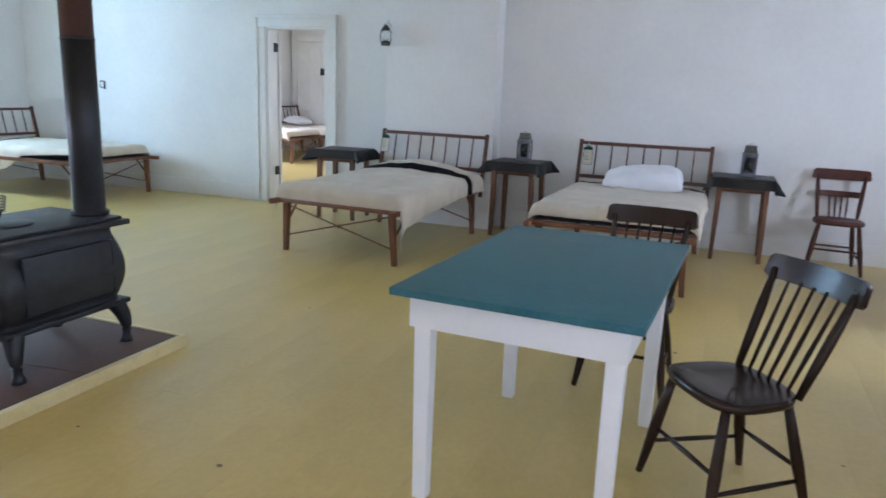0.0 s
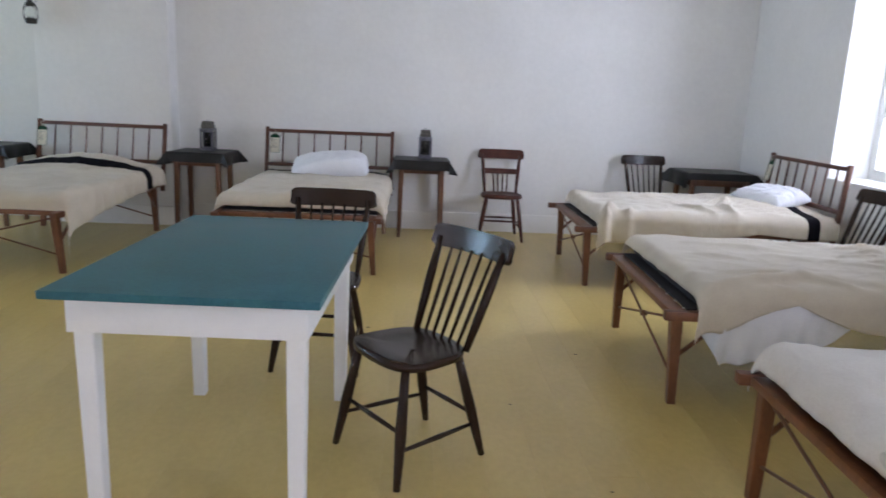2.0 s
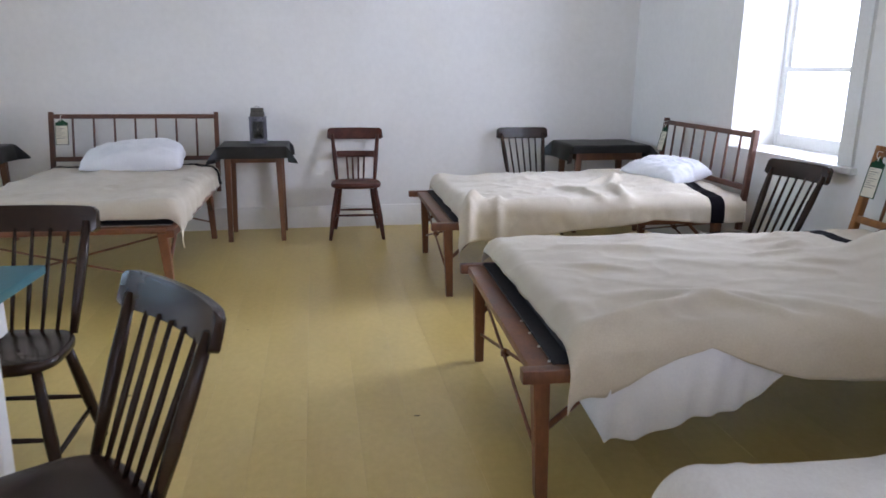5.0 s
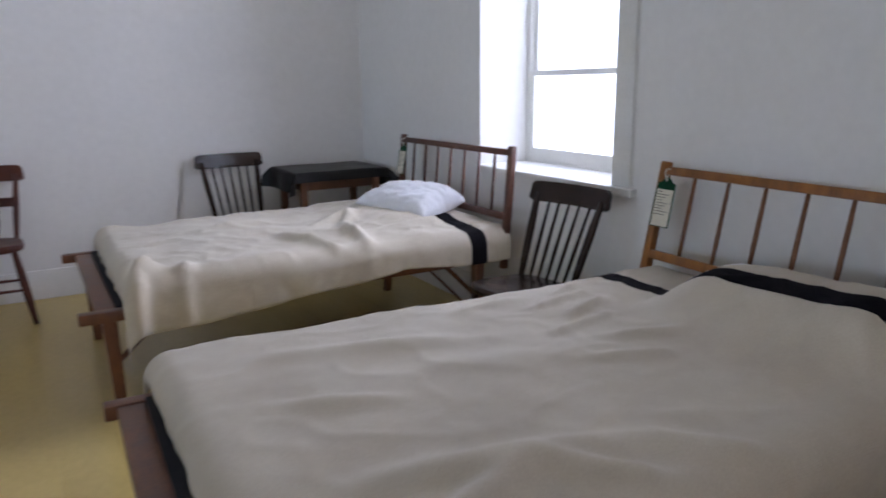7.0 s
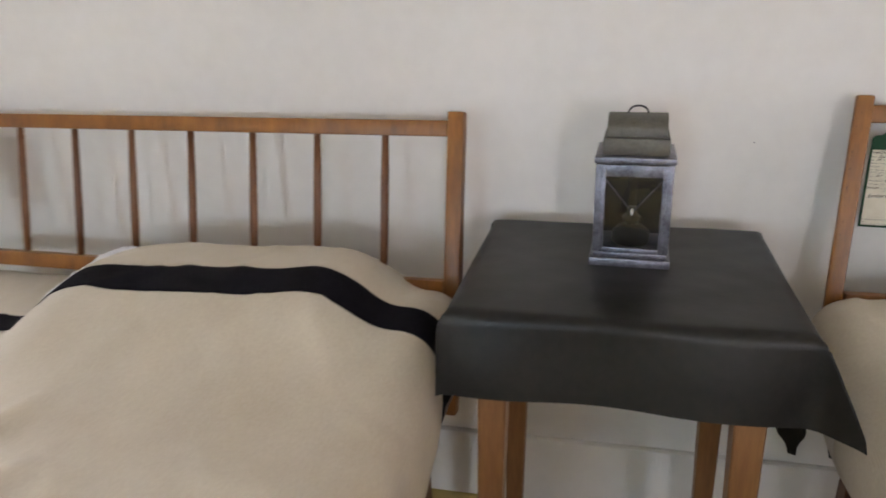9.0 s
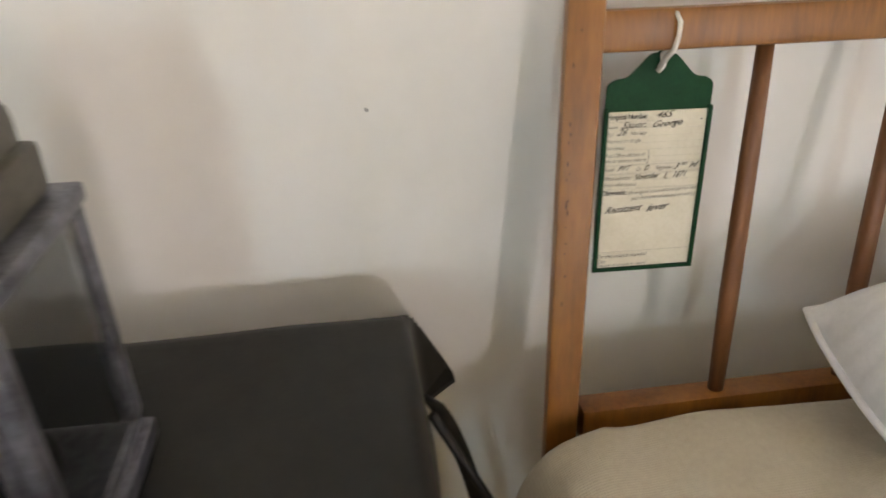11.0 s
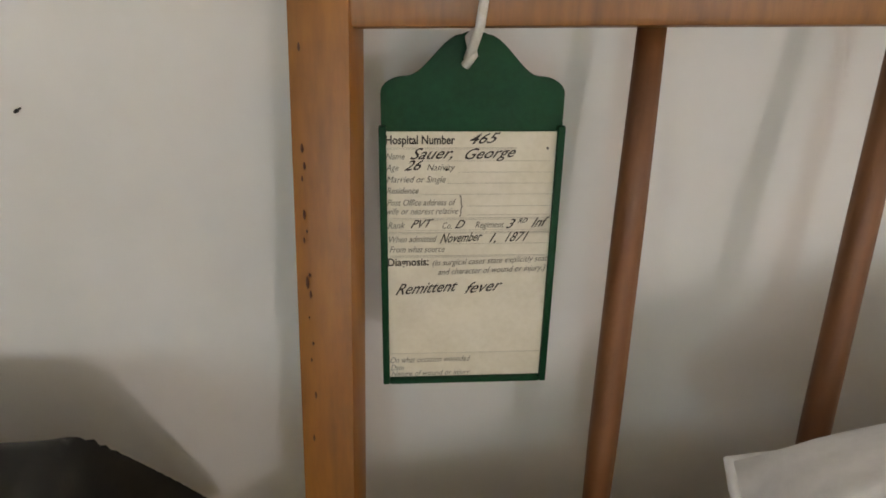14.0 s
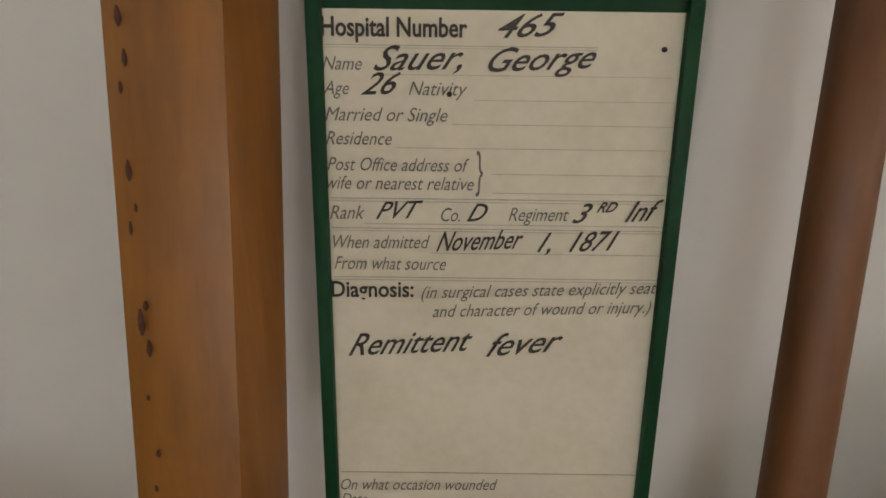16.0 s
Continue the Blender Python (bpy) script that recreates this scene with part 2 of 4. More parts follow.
def square_bar(bm, p0, p1, r0, r1, bevel=0.004):
    """A square tapered leg."""
    c = 0.86
    p0, p1 = Vector(p0), Vector(p1)
    rings = []
    for p, r in ((p0, r0), (p1, r1)):
        pts = []
        for sx, sy in ((1, 1), (-1, 1), (-1, -1), (1, -1)):
            a, b2 = (sx * r, sy * r * c), (sx * r * c, sy * r)
            pts += [a, b2] if sx * sy > 0 else [b2, a]
        pts.sort(key=lambda v: math.atan2(v[1], v[0]))
        rings.append([bm.verts.new(p + Vector((x, y, 0))) for x, y in pts])
    n = len(rings[0])
    for k in range(n):
        bm.faces.new((rings[0][k], rings[0][(k + 1) % n], rings[1][(k + 1) % n], rings[1][k]))
    bm.faces.new(rings[0][::-1])
    bm.faces.new(rings[1])
    bmesh.ops.recalc_face_normals(bm, faces=bm.faces)
    return bm


def tube(bm, pts, r, seg=8):
    """A bent round bar through pts."""
    pts = [Vector(p) for p in pts]
    rings = []
    for i, p in enumerate(pts):
        d = (pts[min(i + 1, len(pts) - 1)] - pts[max(i - 1, 0)]).normalized()
        q = d.to_track_quat("Z", "Y")
        rr = r(i / (len(pts) - 1)) if callable(r) else r
        rings.append([bm.verts.new(p + q @ Vector((rr * math.cos(a), rr * math.sin(a), 0)))
                      for a in (2 * math.pi * k / seg for k in range(seg))])
    for a, b in zip(rings, rings[1:]):
        for k in range(seg):
            bm.faces.new((a[k], a[(k + 1) % seg], b[(k + 1) % seg], b[k]))
    bm.faces.new(rings[0][::-1])
    bm.faces.new(rings[-1])
    return bm


def sheet_mesh(nu, nv, f, thick=0.0, u0=0.0, u1=1.0):
    """A surface f(u, v), given a thickness downwards along its normals."""
    bm = bmesh.new()
    g = [[bm.verts.new(f(u0 + (u1 - u0) * i / nu, j / nv)) for j in range(nv + 1)] for i in range(nu + 1)]
    for i in range(nu):
        for j in range(nv):
            bm.faces.new((g[i][j], g[i + 1][j], g[i + 1][j + 1], g[i][j + 1]))
    if thick:
        bm.normal_update()
        lo = [[bm.verts.new(v.co - v.normal * thick) for v in row] for row in g]
        for i in range(nu):
            for j in range(nv):
                bm.faces.new((lo[i][j + 1], lo[i + 1][j + 1], lo[i + 1][j], lo[i][j]))
        for i in range(nu):
            bm.faces.new((g[i + 1][0], g[i][0], lo[i][0], lo[i + 1][0]))
            bm.faces.new((g[i][nv], g[i + 1][nv], lo[i + 1][nv], lo[i][nv]))
        for j in range(nv):
            bm.faces.new((g[0][j], g[0][j + 1], lo[0][j + 1], lo[0][j]))
            bm.faces.new((g[nu][j + 1], g[nu][j], lo[nu][j], lo[nu][j + 1]))
    return bm


def extrude_profile(bm, pts, x0, x1):
    """A profile of (y, z) points drawn out along x."""
    a = [bm.verts.new((x0, y, z)) for y, z in pts]
    b = [bm.verts.new((x1, y, z)) for y, z in pts]
    n = len(pts)
    for k in range(n):
        bm.faces.new((a[k], a[(k + 1) % n], b[(k + 1) % n], b[k]))
    bm.faces.new(a[::-1])
    bm.faces.new(b)
    bmesh.ops.recalc_face_normals(bm, faces=bm.faces)
    return bm


def nz(x, y, z=0.0, octaves=3):
    return noise.fractal(Vector((x, y, z)), 1.0, 2.0, octaves)


def fold(d, r):
    """Sideways and downward way of a cloth d past the start of a rounded edge of radius r."""
    if d <= 0:
        return 0.0, 0.0
    a = d / r
    if a < math.pi / 2:
        return r * math.sin(a), r * (1 - math.cos(a))
    return r, r + d - r * math.pi / 2


# ---- structure ----


def structure(name, bm, mat, label):
    ob = part(name, bm, mat, None, label)
    ob["kind"] = "structure"
    return ob


def pierced_wall_x(x0, x1, y0, y1, h, wins, z0=WZ0, z1=WZ1):
    """A wall between x0 and x1 running along y, with window openings."""
    rows, at = [], y0
    for a, b in sorted(wins):
        rows += [(x0, at, 0, x1, a, h), (x0, a, 0, x1, b, z0), (x0, a, z1, x1, b, h)]
        at = b
    return boxes(*rows, (x0, at, 0, x1, y1, h))


structure("wall_east", pierced_wall_x(XE, XE + T, YS - T, YN + T, H, EAST_WIN), M_PLASTER, "cream plastered wall with deep window openings").matrix_basis = EAST
structure("wall_west", pierced_wall_x(XW - T, XW, YS - T, YN + TD, H, WEST_WIN), M_PLASTER, "cream plastered wall with deep window openings")
structure("wall_south", pierced_wall_x(YS - T, YS, -XE - 0.2, -XW, H, ((-SOUTH_WIN[1], -SOUTH_WIN[0]),)), M_PLASTER, "plain cream plastered wall with an added, unseen window opening").matrix_basis = SOUTH
DX0, DX1, DH = -4.835, -4.045, 1.985
structure("wall_north", boxes((XW, YN, 0, DX0, YN + TD, H), (DX1, YN, 0, XE + 0.3, YN + TD, H), (DX0, YN, DH, DX1, YN + TD, H)),
          M_PLASTER, "cream plastered wall with a doorway")
structure("chimney_breast", boxes((-3.215, 6.87, 0, -2.03, YN - 0.002, H), bevel=0.012), M_PLASTER, "plastered chimney breast standing out from the wall")
structure("ceiling", boxes((XW - T, YS - T, H, XE + T + 0.3, YN + TD, H + 0.2)), M_CEIL, "white painted ceiling")
structure("ceiling_beyond", boxes((-9.0, YN + TD, H, -2.6, 13.6, H + 0.2)), M_CEIL, "white painted ceiling of the further ward")
structure("wall_beyond_north", boxes((-9.0, 13.3, 0, -2.6, 13.6, H)), M_PLASTER, "plastered wall of the further ward")
# the opening here is added to let that ward's fill lamp in
structure("wall_beyond_west", pierced_wall_x(-9.0, -8.6, YN + TD, 13.3, H, ((9.4, 10.6),)), M_PLASTER, "plastered wall of the further ward")
structure("wall_beyond_east", boxes((-2.9, YN + TD, 0, -2.6, 13.3, H)), M_PLASTER, "plastered wall of the further ward")
structure("floor", boxes((XW - T, YS - T, -0.2, XE + T + 0.3, 13.6, -0.012)), M_UNDER, "timber floor under yellow painted boards")
structure("ground", boxes((-300, -300, -0.6, 300, 300, -0.25)), M_GROUND, "dry grassy ground outside")

BB = 0.18


def baseboard(name, rows):
    structure(name, boxes(*rows, bevel=0.006), M_PLASTER, "painted baseboard, cream like the wall")


baseboard("baseboard_north", [(XW, YN - 0.02, 0, DX0 - 0.13, YN, BB), (DX1 + 0.13, YN - 0.02, 0, -3.23, YN, BB), (-2.02, YN - 0.02, 0, XE + 0.11, YN, BB)])
baseboard("baseboard_breast", [(-3.235, 6.85, 0, -2.01, 6.87, BB)])
baseboard("baseboard_east", [(XE - 0.02, YS, 0, XE, YN, BB)])
bpy.data.objects["baseboard_east"].matrix_basis = EAST
baseboard("baseboard_west", [(XW, YS, 0, XW + 0.02, YN - 0.02, BB)])
baseboard("baseboard_south", [(XW + 0.02, YS, 0, XE - 0.02, YS + 0.02, BB)])


def sash_window(name, x, inward, y0, y1, m=None):
    """A two-sash window set deep in its opening; inward is the room's side along x."""
    w = thing(name, m or (EAST if inward < 0 else Matrix.Identity(4)), "white double-hung sash window in a deep plastered opening", "window", kind="structure")
    xs = x - inward * 0.02
    lo, hi = min(xs, xs + inward * 0.05), max(xs, xs + inward * 0.05)
    part("window_frame", boxes((lo, y0, WZ0, hi, y0 + 0.03, WZ1), (lo, y1 - 0.03, WZ0, hi, y1, WZ1),
                               (lo, y0 + 0.03, WZ1 - 0.045, hi, y1 - 0.03, WZ1), (lo, y0 + 0.03, WZ0, hi, y1 - 0.03, WZ0 + 0.03), bevel=0.004), M_TRIM, w)
    mid = WZ0 + 0.52
    for k, (a, b) in enumerate(((WZ0 + 0.03, mid), (mid - 0.03, WZ1 - 0.045))):
        xa = lo + 0.005 + (0.02 if (k == 0) == (inward > 0) else 0.0)
        rails = boxes((xa, y0 + 0.03, a, xa + 0.02, y0 + 0.06, b), (xa, y1 - 0.06, a, xa + 0.02, y1 - 0.03, b),
                      (xa, y0 + 0.06, a, xa + 0.02, y1 - 0.06, a + (0.07 if k == 0 else 0.03)), (xa, y0 + 0.06, b - 0.03, xa + 0.02, y1 - 0.06, b), bevel=0.003)
        s = part("sash", rails, M_TRIM, w)
        p = part("pane", boxes((xa + 0.009, y0 + 0.06, a + 0.03, xa + 0.012, y1 - 0.06, b - 0.03)), M_GLASS, s)
        p.visible_shadow = False
    sx0, sx1 = sorted((x, x + inward * (T - 0.02 + 0.05)))
    xi = x + inward * (T - 0.02)
    a, b = sorted((x + inward * 0.03, xi + inward * 0.055))
    part("window_sill", boxes((a, y0 + 0.002, WZ0 - 0.0, b, y1 - 0.002, WZ0 + 0.022), bevel=0.006), M_TRIM, w)
    a, b = sorted((xi + inward * 0.002, xi + inward * 0.055))
    part("sill_nose", boxes((a, y0 - 0.15, WZ0 - 0.012, b, y0 - 0.001, WZ0 + 0.022), bevel=0.006), M_TRIM, w)
    a, b = sorted((xi + inward * 0.002, xi + inward * 0.026))
    part("casing", boxes((a, y0 - 0.125, WZ0 + 0.024, b, y0 - 0.005, WZ1 + 0.12), bevel=0.005), M_TRIM, w)
    a, b = sorted((xi + inward * 0.028, xi + inward * 0.038))
    part("casing_bead", boxes((a, y0 - 0.124, WZ0 + 0.024, b, y0 - 0.10, WZ1 + 0.12), bevel=0.004), M_TRIM, w)
    return w


sash_window("window_1", XE + T, -1, *EAST_WIN[0])
sash_window("window_2", XE + T, -1, *EAST_WIN[1])
sash_window("window_3", XW - T, 1, *WEST_WIN[0])
sash_window("window_4", XW - T, 1, *WEST_WIN[1])
# sash for the added south opening, never in view
sash_window("added_window_south", YS - T, 1, -SOUTH_WIN[1], -SOUTH_WIN[0], SOUTH)

# doorway to the further ward: casing, jamb and the door leaf turned back into the next room
door = thing("door_1", pose(0, 0, 0), "open white painted doorway with panelled casing and black hinges", "doorway", kind="structure")
part("casing", boxes((DX0 - 0.125, YN - 0.03, 0, DX0, YN - 0.002, DH + 0.0), (DX1, YN - 0.03, 0, DX1 + 0.125, YN - 0.002, DH + 0.0),
                     (DX0 - 0.125, YN - 0.03, DH, DX1 + 0.125, YN - 0.002, DH + 0.125), bevel=0.006), M_TRIM, door)
part("casing_bead", boxes((DX0 - 0.13, YN - 0.042, 0, DX0 - 0.10, YN - 0.031, DH + 0.10), (DX1 + 0.10, YN - 0.042, 0, DX1 + 0.13, YN - 0.031, DH + 0.10),
                          (DX0 - 0.13, YN - 0.042, DH + 0.101, DX1 + 0.13, YN - 0.031, DH + 0.13), bevel=0.004), M_TRIM, door)
part("jamb", boxes((DX0, YN - 0.01, 0, DX0 + 0.02, YN + TD, DH), (DX1 - 0.02, YN - 0.01, 0, DX1, YN + TD, DH), (DX0 + 0.02, YN - 0.01, DH - 0.02, DX1 - 0.02, YN + TD, DH), bevel=0.003), M_TRIM, door)
for z in (0.36, 1.77):
    part("hinge", boxes((DX0 + 0.021, YN + TD - 0.075, z - 0.05, DX0 + 0.036, YN + TD - 0.005, z + 0.05), bevel=0.003), M_BLACK, door, "black iron hinge")
leaf = part("door_leaf", boxes((DX0 - 0.72, YN + TD + 0.06, 0.01, DX0 + 0.0, YN + TD + 0.10, DH - 0.03), bevel=0.004), M_TRIM, door)

# a panelled door seen across the further ward
cup = thing("door_2", pose(-8.12, 13.29, 0), "closed white panelled door with a black lock", "door", kind="structure")
part("door_leaf", boxes((-0.31, -0.05, 0.01, 0.31, -0.005, 2.25), bevel=0.004), M_TRIM, cup)
part("casing", boxes((-0.42, -0.06, 0, -0.315, -0.002, 2.4), (0.315, -0.06, 0, 0.42, -0.002, 2.4), (-0.314, -0.06, 2.26, 0.314, -0.002, 2.4), bevel=0.005), M_TRIM, cup)
for x0 in (-0.25, 0.03):
    for z0, z1 in ((0.2, 0.85), (1.0, 1.75), (1.85, 2.15)):
        part("panel", boxes((x0, -0.058, z0, x0 + 0.22, -0.049, z1), bevel=0.006), M_TRIM, cup)
part("lock", boxes((0.27, -0.085, 1.58, 0.36, -0.061, 1.72), bevel=0.004), M_BLACK, cup, "black iron lock box")

# ---- furniture ----


def chair(m, paint, label, half=False, group="spindle-back chairs"):
    """A plank-seat chair; its front faces -y."""
    c = thing("chair", m, label, "chair", group)
    # seat: shield-shaped plank, dished
    bm = bmesh.new()
    n = 40
    ring = []
    for k in range(n):
        a = 2 * math.pi * k / n
        s, co_ = math.sin(a), math.cos(a)
        ex = 0.62
        x = 0.205 * math.copysign(abs(co_) ** ex, co_)
        y = 0.172 * math.copysign(abs(s) ** ex, s) - 0.02
        x *= 1 - 0.13 * (y + 0.2) / 0.35
        ring.append((x, y))
    rows = [(0.90, -0.036), (0.985, -0.028), (1.0, -0.014), (0.985, -0.003), (0.93, 0.0), (0.6, -0.007), (0.25, -0.010)]
    loops = [[bm.verts.new((x * k, y * k, 0.43 + dz + (0.006 if y < -0.15 and i > 2 else 0))) for x, y in ring] for i, (k, dz) in enumerate(rows)]
    for a, b in zip(loops, loops[1:]):
        for k in range(n):
            bm.faces.new((a[k], a[(k + 1) % n], b[(k + 1) % n], b[k]))
    bm.faces.new(loops[0][::-1])
    bm.faces.new(loops[-1])
    part("seat", bm, paint, c)
    turned = [(0, 0.013), (0.12, 0.015), (0.45, 0.021), (0.75, 0.018), (1, 0.015)]
    feet = ((-0.205, -0.205), (0.205, -0.205), (-0.175, 0.205), (0.175, 0.205))
    tops = ((-0.145, -0.14), (0.145, -0.14), (-0.12, 0.11), (0.12, 0.11))
    for f, t in zip(feet, tops):
        part("leg", rod(bmesh.new(), (*f, 0), (*t, 0.405), turned), paint, c)

    def on_leg(i, z):
        k = z / 0.405
        return (feet[i][0] + (tops[i][0] - feet[i][0]) * k, feet[i][1] + (tops[i][1] - feet[i][1]) * k, z)
    bar = [(0, 0.007), (0.5, 0.010), (1, 0.007)]
    for i, j, z in ((0, 1, 0.19), (0, 2, 0.13), (1, 3, 0.13), (2, 3, 0.17)):
        part("stretcher", rod(bmesh.new(), on_leg(i, z), on_leg(j, z), bar, 8), paint, c)
    top_y = 0.252
    for s in (-1, 1):
        part("back_post", rod(bmesh.new(), (s * 0.150, 0.122, 0.42), (s * 0.182, top_y, 0.775),
                              [(0, 0.013), (0.3, 0.017), (0.6, 0.018), (1, 0.013)], 10), paint, c)
    # crest rail: a curved board with rounded ears
    def crest(u, v):
        x = (u - 0.5) * 0.435
        e = max(0.0, abs(u - 0.5) - 0.44) / 0.06
        hgt = 0.088 - 0.03 * e * e
        z = 0.742 + (v - 0.5) * hgt + 0.04
        y = top_y - 0.012 + 0.03 * (1 - (2 * u - 1) ** 2) + (v - 0.5) * 0.02
        return Vector((x, y, z))
    part("crest_rail", sheet_mesh(28, 6, crest, 0.022), paint, c)
    xs = [-0.104, -0.052, 0.0, 0.052, 0.104]
    if half:
        xs = [-0.118, -0.071, -0.024, 0.024, 0.071, 0.118]

        def slat(u, v):
            x = (u - 0.5) * 0.35
            return Vector((x, 0.247 + 0.02 * (1 - (2 * u - 1) ** 2) + (v - 0.5) * 0.012, 0.615 + (v - 0.5) * 0.05))
        part("mid_rail", sheet_mesh(16, 4, slat, 0.016), paint, c)
        for x in xs[1:-1]:
            part("spindle", rod(bmesh.new(), (x * 0.85, 0.124, 0.42), (x, 0.252, 0.60), [(0, 0.006), (0.5, 0.009), (1, 0.006)], 8), paint, c)
    else:
        for x in xs:
            part("spindle", rod(bmesh.new(), (x * 0.92, 0.124, 0.42), (x * 1.12, top_y + 0.008, 0.75), [(0, 0.006), (0.4, 0.0085), (1, 0.0055)], 8), paint, c)
    return c


def bed(m, L, W, label, post_mat=None, group="hospital beds", knots=False, ht=0.0, rack=0.0, lean=0.205, gap=None, pw=0.0165, laced=False, nose=0.085, sway=0.0):
    """A wooden bunk: foot at local x = 0, headboard leaning back to x = L at its top."""
    b = thing("bed", m, label, "bed", group)
    pm = post_mat or M_OAK
    h = W / 2
    foot_h = h - 0.01
    for s in (-1, 1):
        part("side_rail", box(bmesh.new(), -nose, s * foot_h - 0.022, 0.405, L - 0.10, s * foot_h + 0.022, 0.447, 0.005), M_OAK, b)
        part("foot_leg", square_bar(bmesh.new(), (0.055, s * (h - 0.05), 0.0), (0.045, s * (h - 0.075), 0.404), 0.019, 0.026), M_OAK, b)
        part("head_leg", square_bar(bmesh.new(), (L - 0.17, s * (h - 0.05), 0.0), (L - 0.15, s * (h - 0.075), 0.404), 0.019, 0.026), M_OAK, b)
        part("brace", rod(bmesh.new(), (0.055, s * (h - 0.055), 0.22), (0.25, s * (h - 0.04), 0.405), 0.011, 8), M_OAK, b, "slanting wooden brace")
        part("brace", rod(bmesh.new(), (L - 0.17, s * (h - 0.055), 0.22), (L - 0.36, s * (h - 0.04), 0.405), 0.011, 8), M_OAK, b, "slanting wooden brace")
    part("foot_rail", box(bmesh.new(), 0.0, -foot_h + 0.023, 0.41, 0.075, foot_h - 0.023, 0.443, 0.008), M_OAK, b)
    part("head_rail", box(bmesh.new(), L - 0.19, -foot_h + 0.023, 0.41, L - 0.13, foot_h - 0.023, 0.443, 0.008), M_OAK, b)
    for x in (0.052, L - 0.168):
        part("cross_rod", rod(bmesh.new(), (x - 0.007, -h + 0.06, 0.13), (x - 0.007, h - 0.08, 0.39), 0.0065, 8), M_OAK, b)
        part("cross_rod", rod(bmesh.new(), (x + 0.007, h - 0.06, 0.13), (x + 0.007, -h + 0.08, 0.39), 0.0065, 8), M_OAK, b)
        part("boss", rod(bmesh.new(), (x - 0.016, -0.01, 0.26), (x + 0.016, -0.01, 0.26), [(0, 0.012), (0.5, 0.018), (1, 0.012)], 10), M_OAK, b)
    for k in range(4 if laced else 0):
        y = -0.45 + 0.1 * k
        part("lacing", box(bmesh.new(), 0.062, y * W - 0.004, 0.4435, 0.115, y * W + 0.004, 0.449, 0.002), M_STRING, b, "pale canvas lacing")
    part("canvas", box(bmesh.new(), 0.070, -foot_h + 0.02, 0.446, L - 0.14, foot_h - 0.02, 0.453), M_NAVY, b, "dark stretched canvas bottom")

    def at(y, z):
        return Vector((L - lean * (0.957 + ht - z), y - sway * (z - 0.63), z))
    for s in (-1, 1):
        bm = bmesh.new()
        p0, p1 = at(s * h, 0.36), at(s * h, 0.957 + ht)
        q = (p1 - p0).to_track_quat("Z", "Y").to_matrix().to_4x4()
        ln = (p1 - p0).length
        box(bm, -pw, -pw, 0, pw, pw, ln, 0.005, Matrix.Translation(p0) @ q)
        post = part("post", bm, pm, b, "square pine post with rounded top" if knots else "")
        if knots and s > 0:
            rk = random.Random(11)
            for z, dy in ((0.9133, 0.0040), (0.8898, -0.0108), (0.8818, -0.0100), (0.8760, -0.0112), (0.8592, -0.0108), (0.8513, -0.0098), (0.8470, -0.0112), (0.8297, -0.0092), (0.8260, -0.0104), (0.8199, -0.0090),
                          (0.8081, -0.0100), (0.7943, -0.0085), (0.7855, -0.0095), (0.9575, -0.0060), (0.7658, -0.0080), (0.7412, -0.0095), (0.9329, -0.0108)):
                r = rk.uniform(0.0004, 0.0008)
                c = at(s * h - dy, z) + Vector((-pw - 0.0001, 0, 0))
                tall = Vector((lean, 0, 1)).normalized() * r * rk.uniform(1.4, 4.0)
                bm = bmesh.new()
                rod(bm, c - tall, c + tall, [(0, r * 0.35), (0.35, r), (0.7, r * 0.8), (1, r * 0.3)], 8)
                part("knot", bm, M_KNOT, post, "dark nail hole")
    for z, r in ((0.925 + ht, 0.0155), (0.615, 0.017)):
        bm = bmesh.new()
        p0, p1 = at(-h + 0.012, z), at(h - 0.012, z)
        q = Matrix.Rotation(math.atan(lean), 4, "Y")
        box(bm, -r * 0.9, -h + 0.0165, -r, r * 0.9, h - 0.0165, r, 0.0045, Matrix.Translation((p0.x, 0, z)) @ q)
        part("top_rail" if z > 0.8 else "lower_rail", bm, pm, b)
    for k in range(1, 8):
        y = h - W * k / 8 if gap is None else h - gap - 0.125 * (k - 1)
        part("spindle", rod(bmesh.new(), at(y, 0.631), at(y, 0.91 + ht), [(0, 0.0072), (0.3, 0.0085), (0.7, 0.0080), (1, 0.0068)], 12), M_DARKWOOD if pm is M_DARKWOOD else M_SPINDLE, b)
    if rack:
        for o in b.children_recursive:
            for v in o.data.vertices:
                v.co.y += rack * (1 - v.co.x / L)
    return b


def mattress(m, x0, x1, w, z0, z1, mat, label, seed=0.0):
    """A soft rounded pad."""
    cx, cy, cz = (x0 + x1) / 2, 0, (z0 + z1) / 2
    hx, hy, hz = (x1 - x0) / 2, w / 2, (z1 - z0) / 2
    bm = bmesh.new()
    bmesh.ops.create_cube(bm, size=2)
    bmesh.ops.subdivide_edges(bm, edges=bm.edges[:], cuts=17, use_grid_fill=True)
    r = 0.045
    for v in bm.verts:
        p = Vector((v.co.x * hx, v.co.y * hy, v.co.z * hz))
        core = Vector((max(-hx + r, min(hx - r, p.x)), max(-hy + r, min(hy - r, p.y)), max(-hz + r, min(hz - r, p.z))))
        d = p - core
        if d.length > 1e-6:
            p = core + d.normalized() * r
        p.z += 0.008 * nz(p.x * 4 + seed, p.y * 4, 3.1) if p.z > 0 else 0
        v.co = p + Vector((cx, cy, cz))
    ob = part("mattress", bm, mat, None, label)
    ob.matrix_basis = m
    return tagged(ob, category="mattress", group="mattresses")


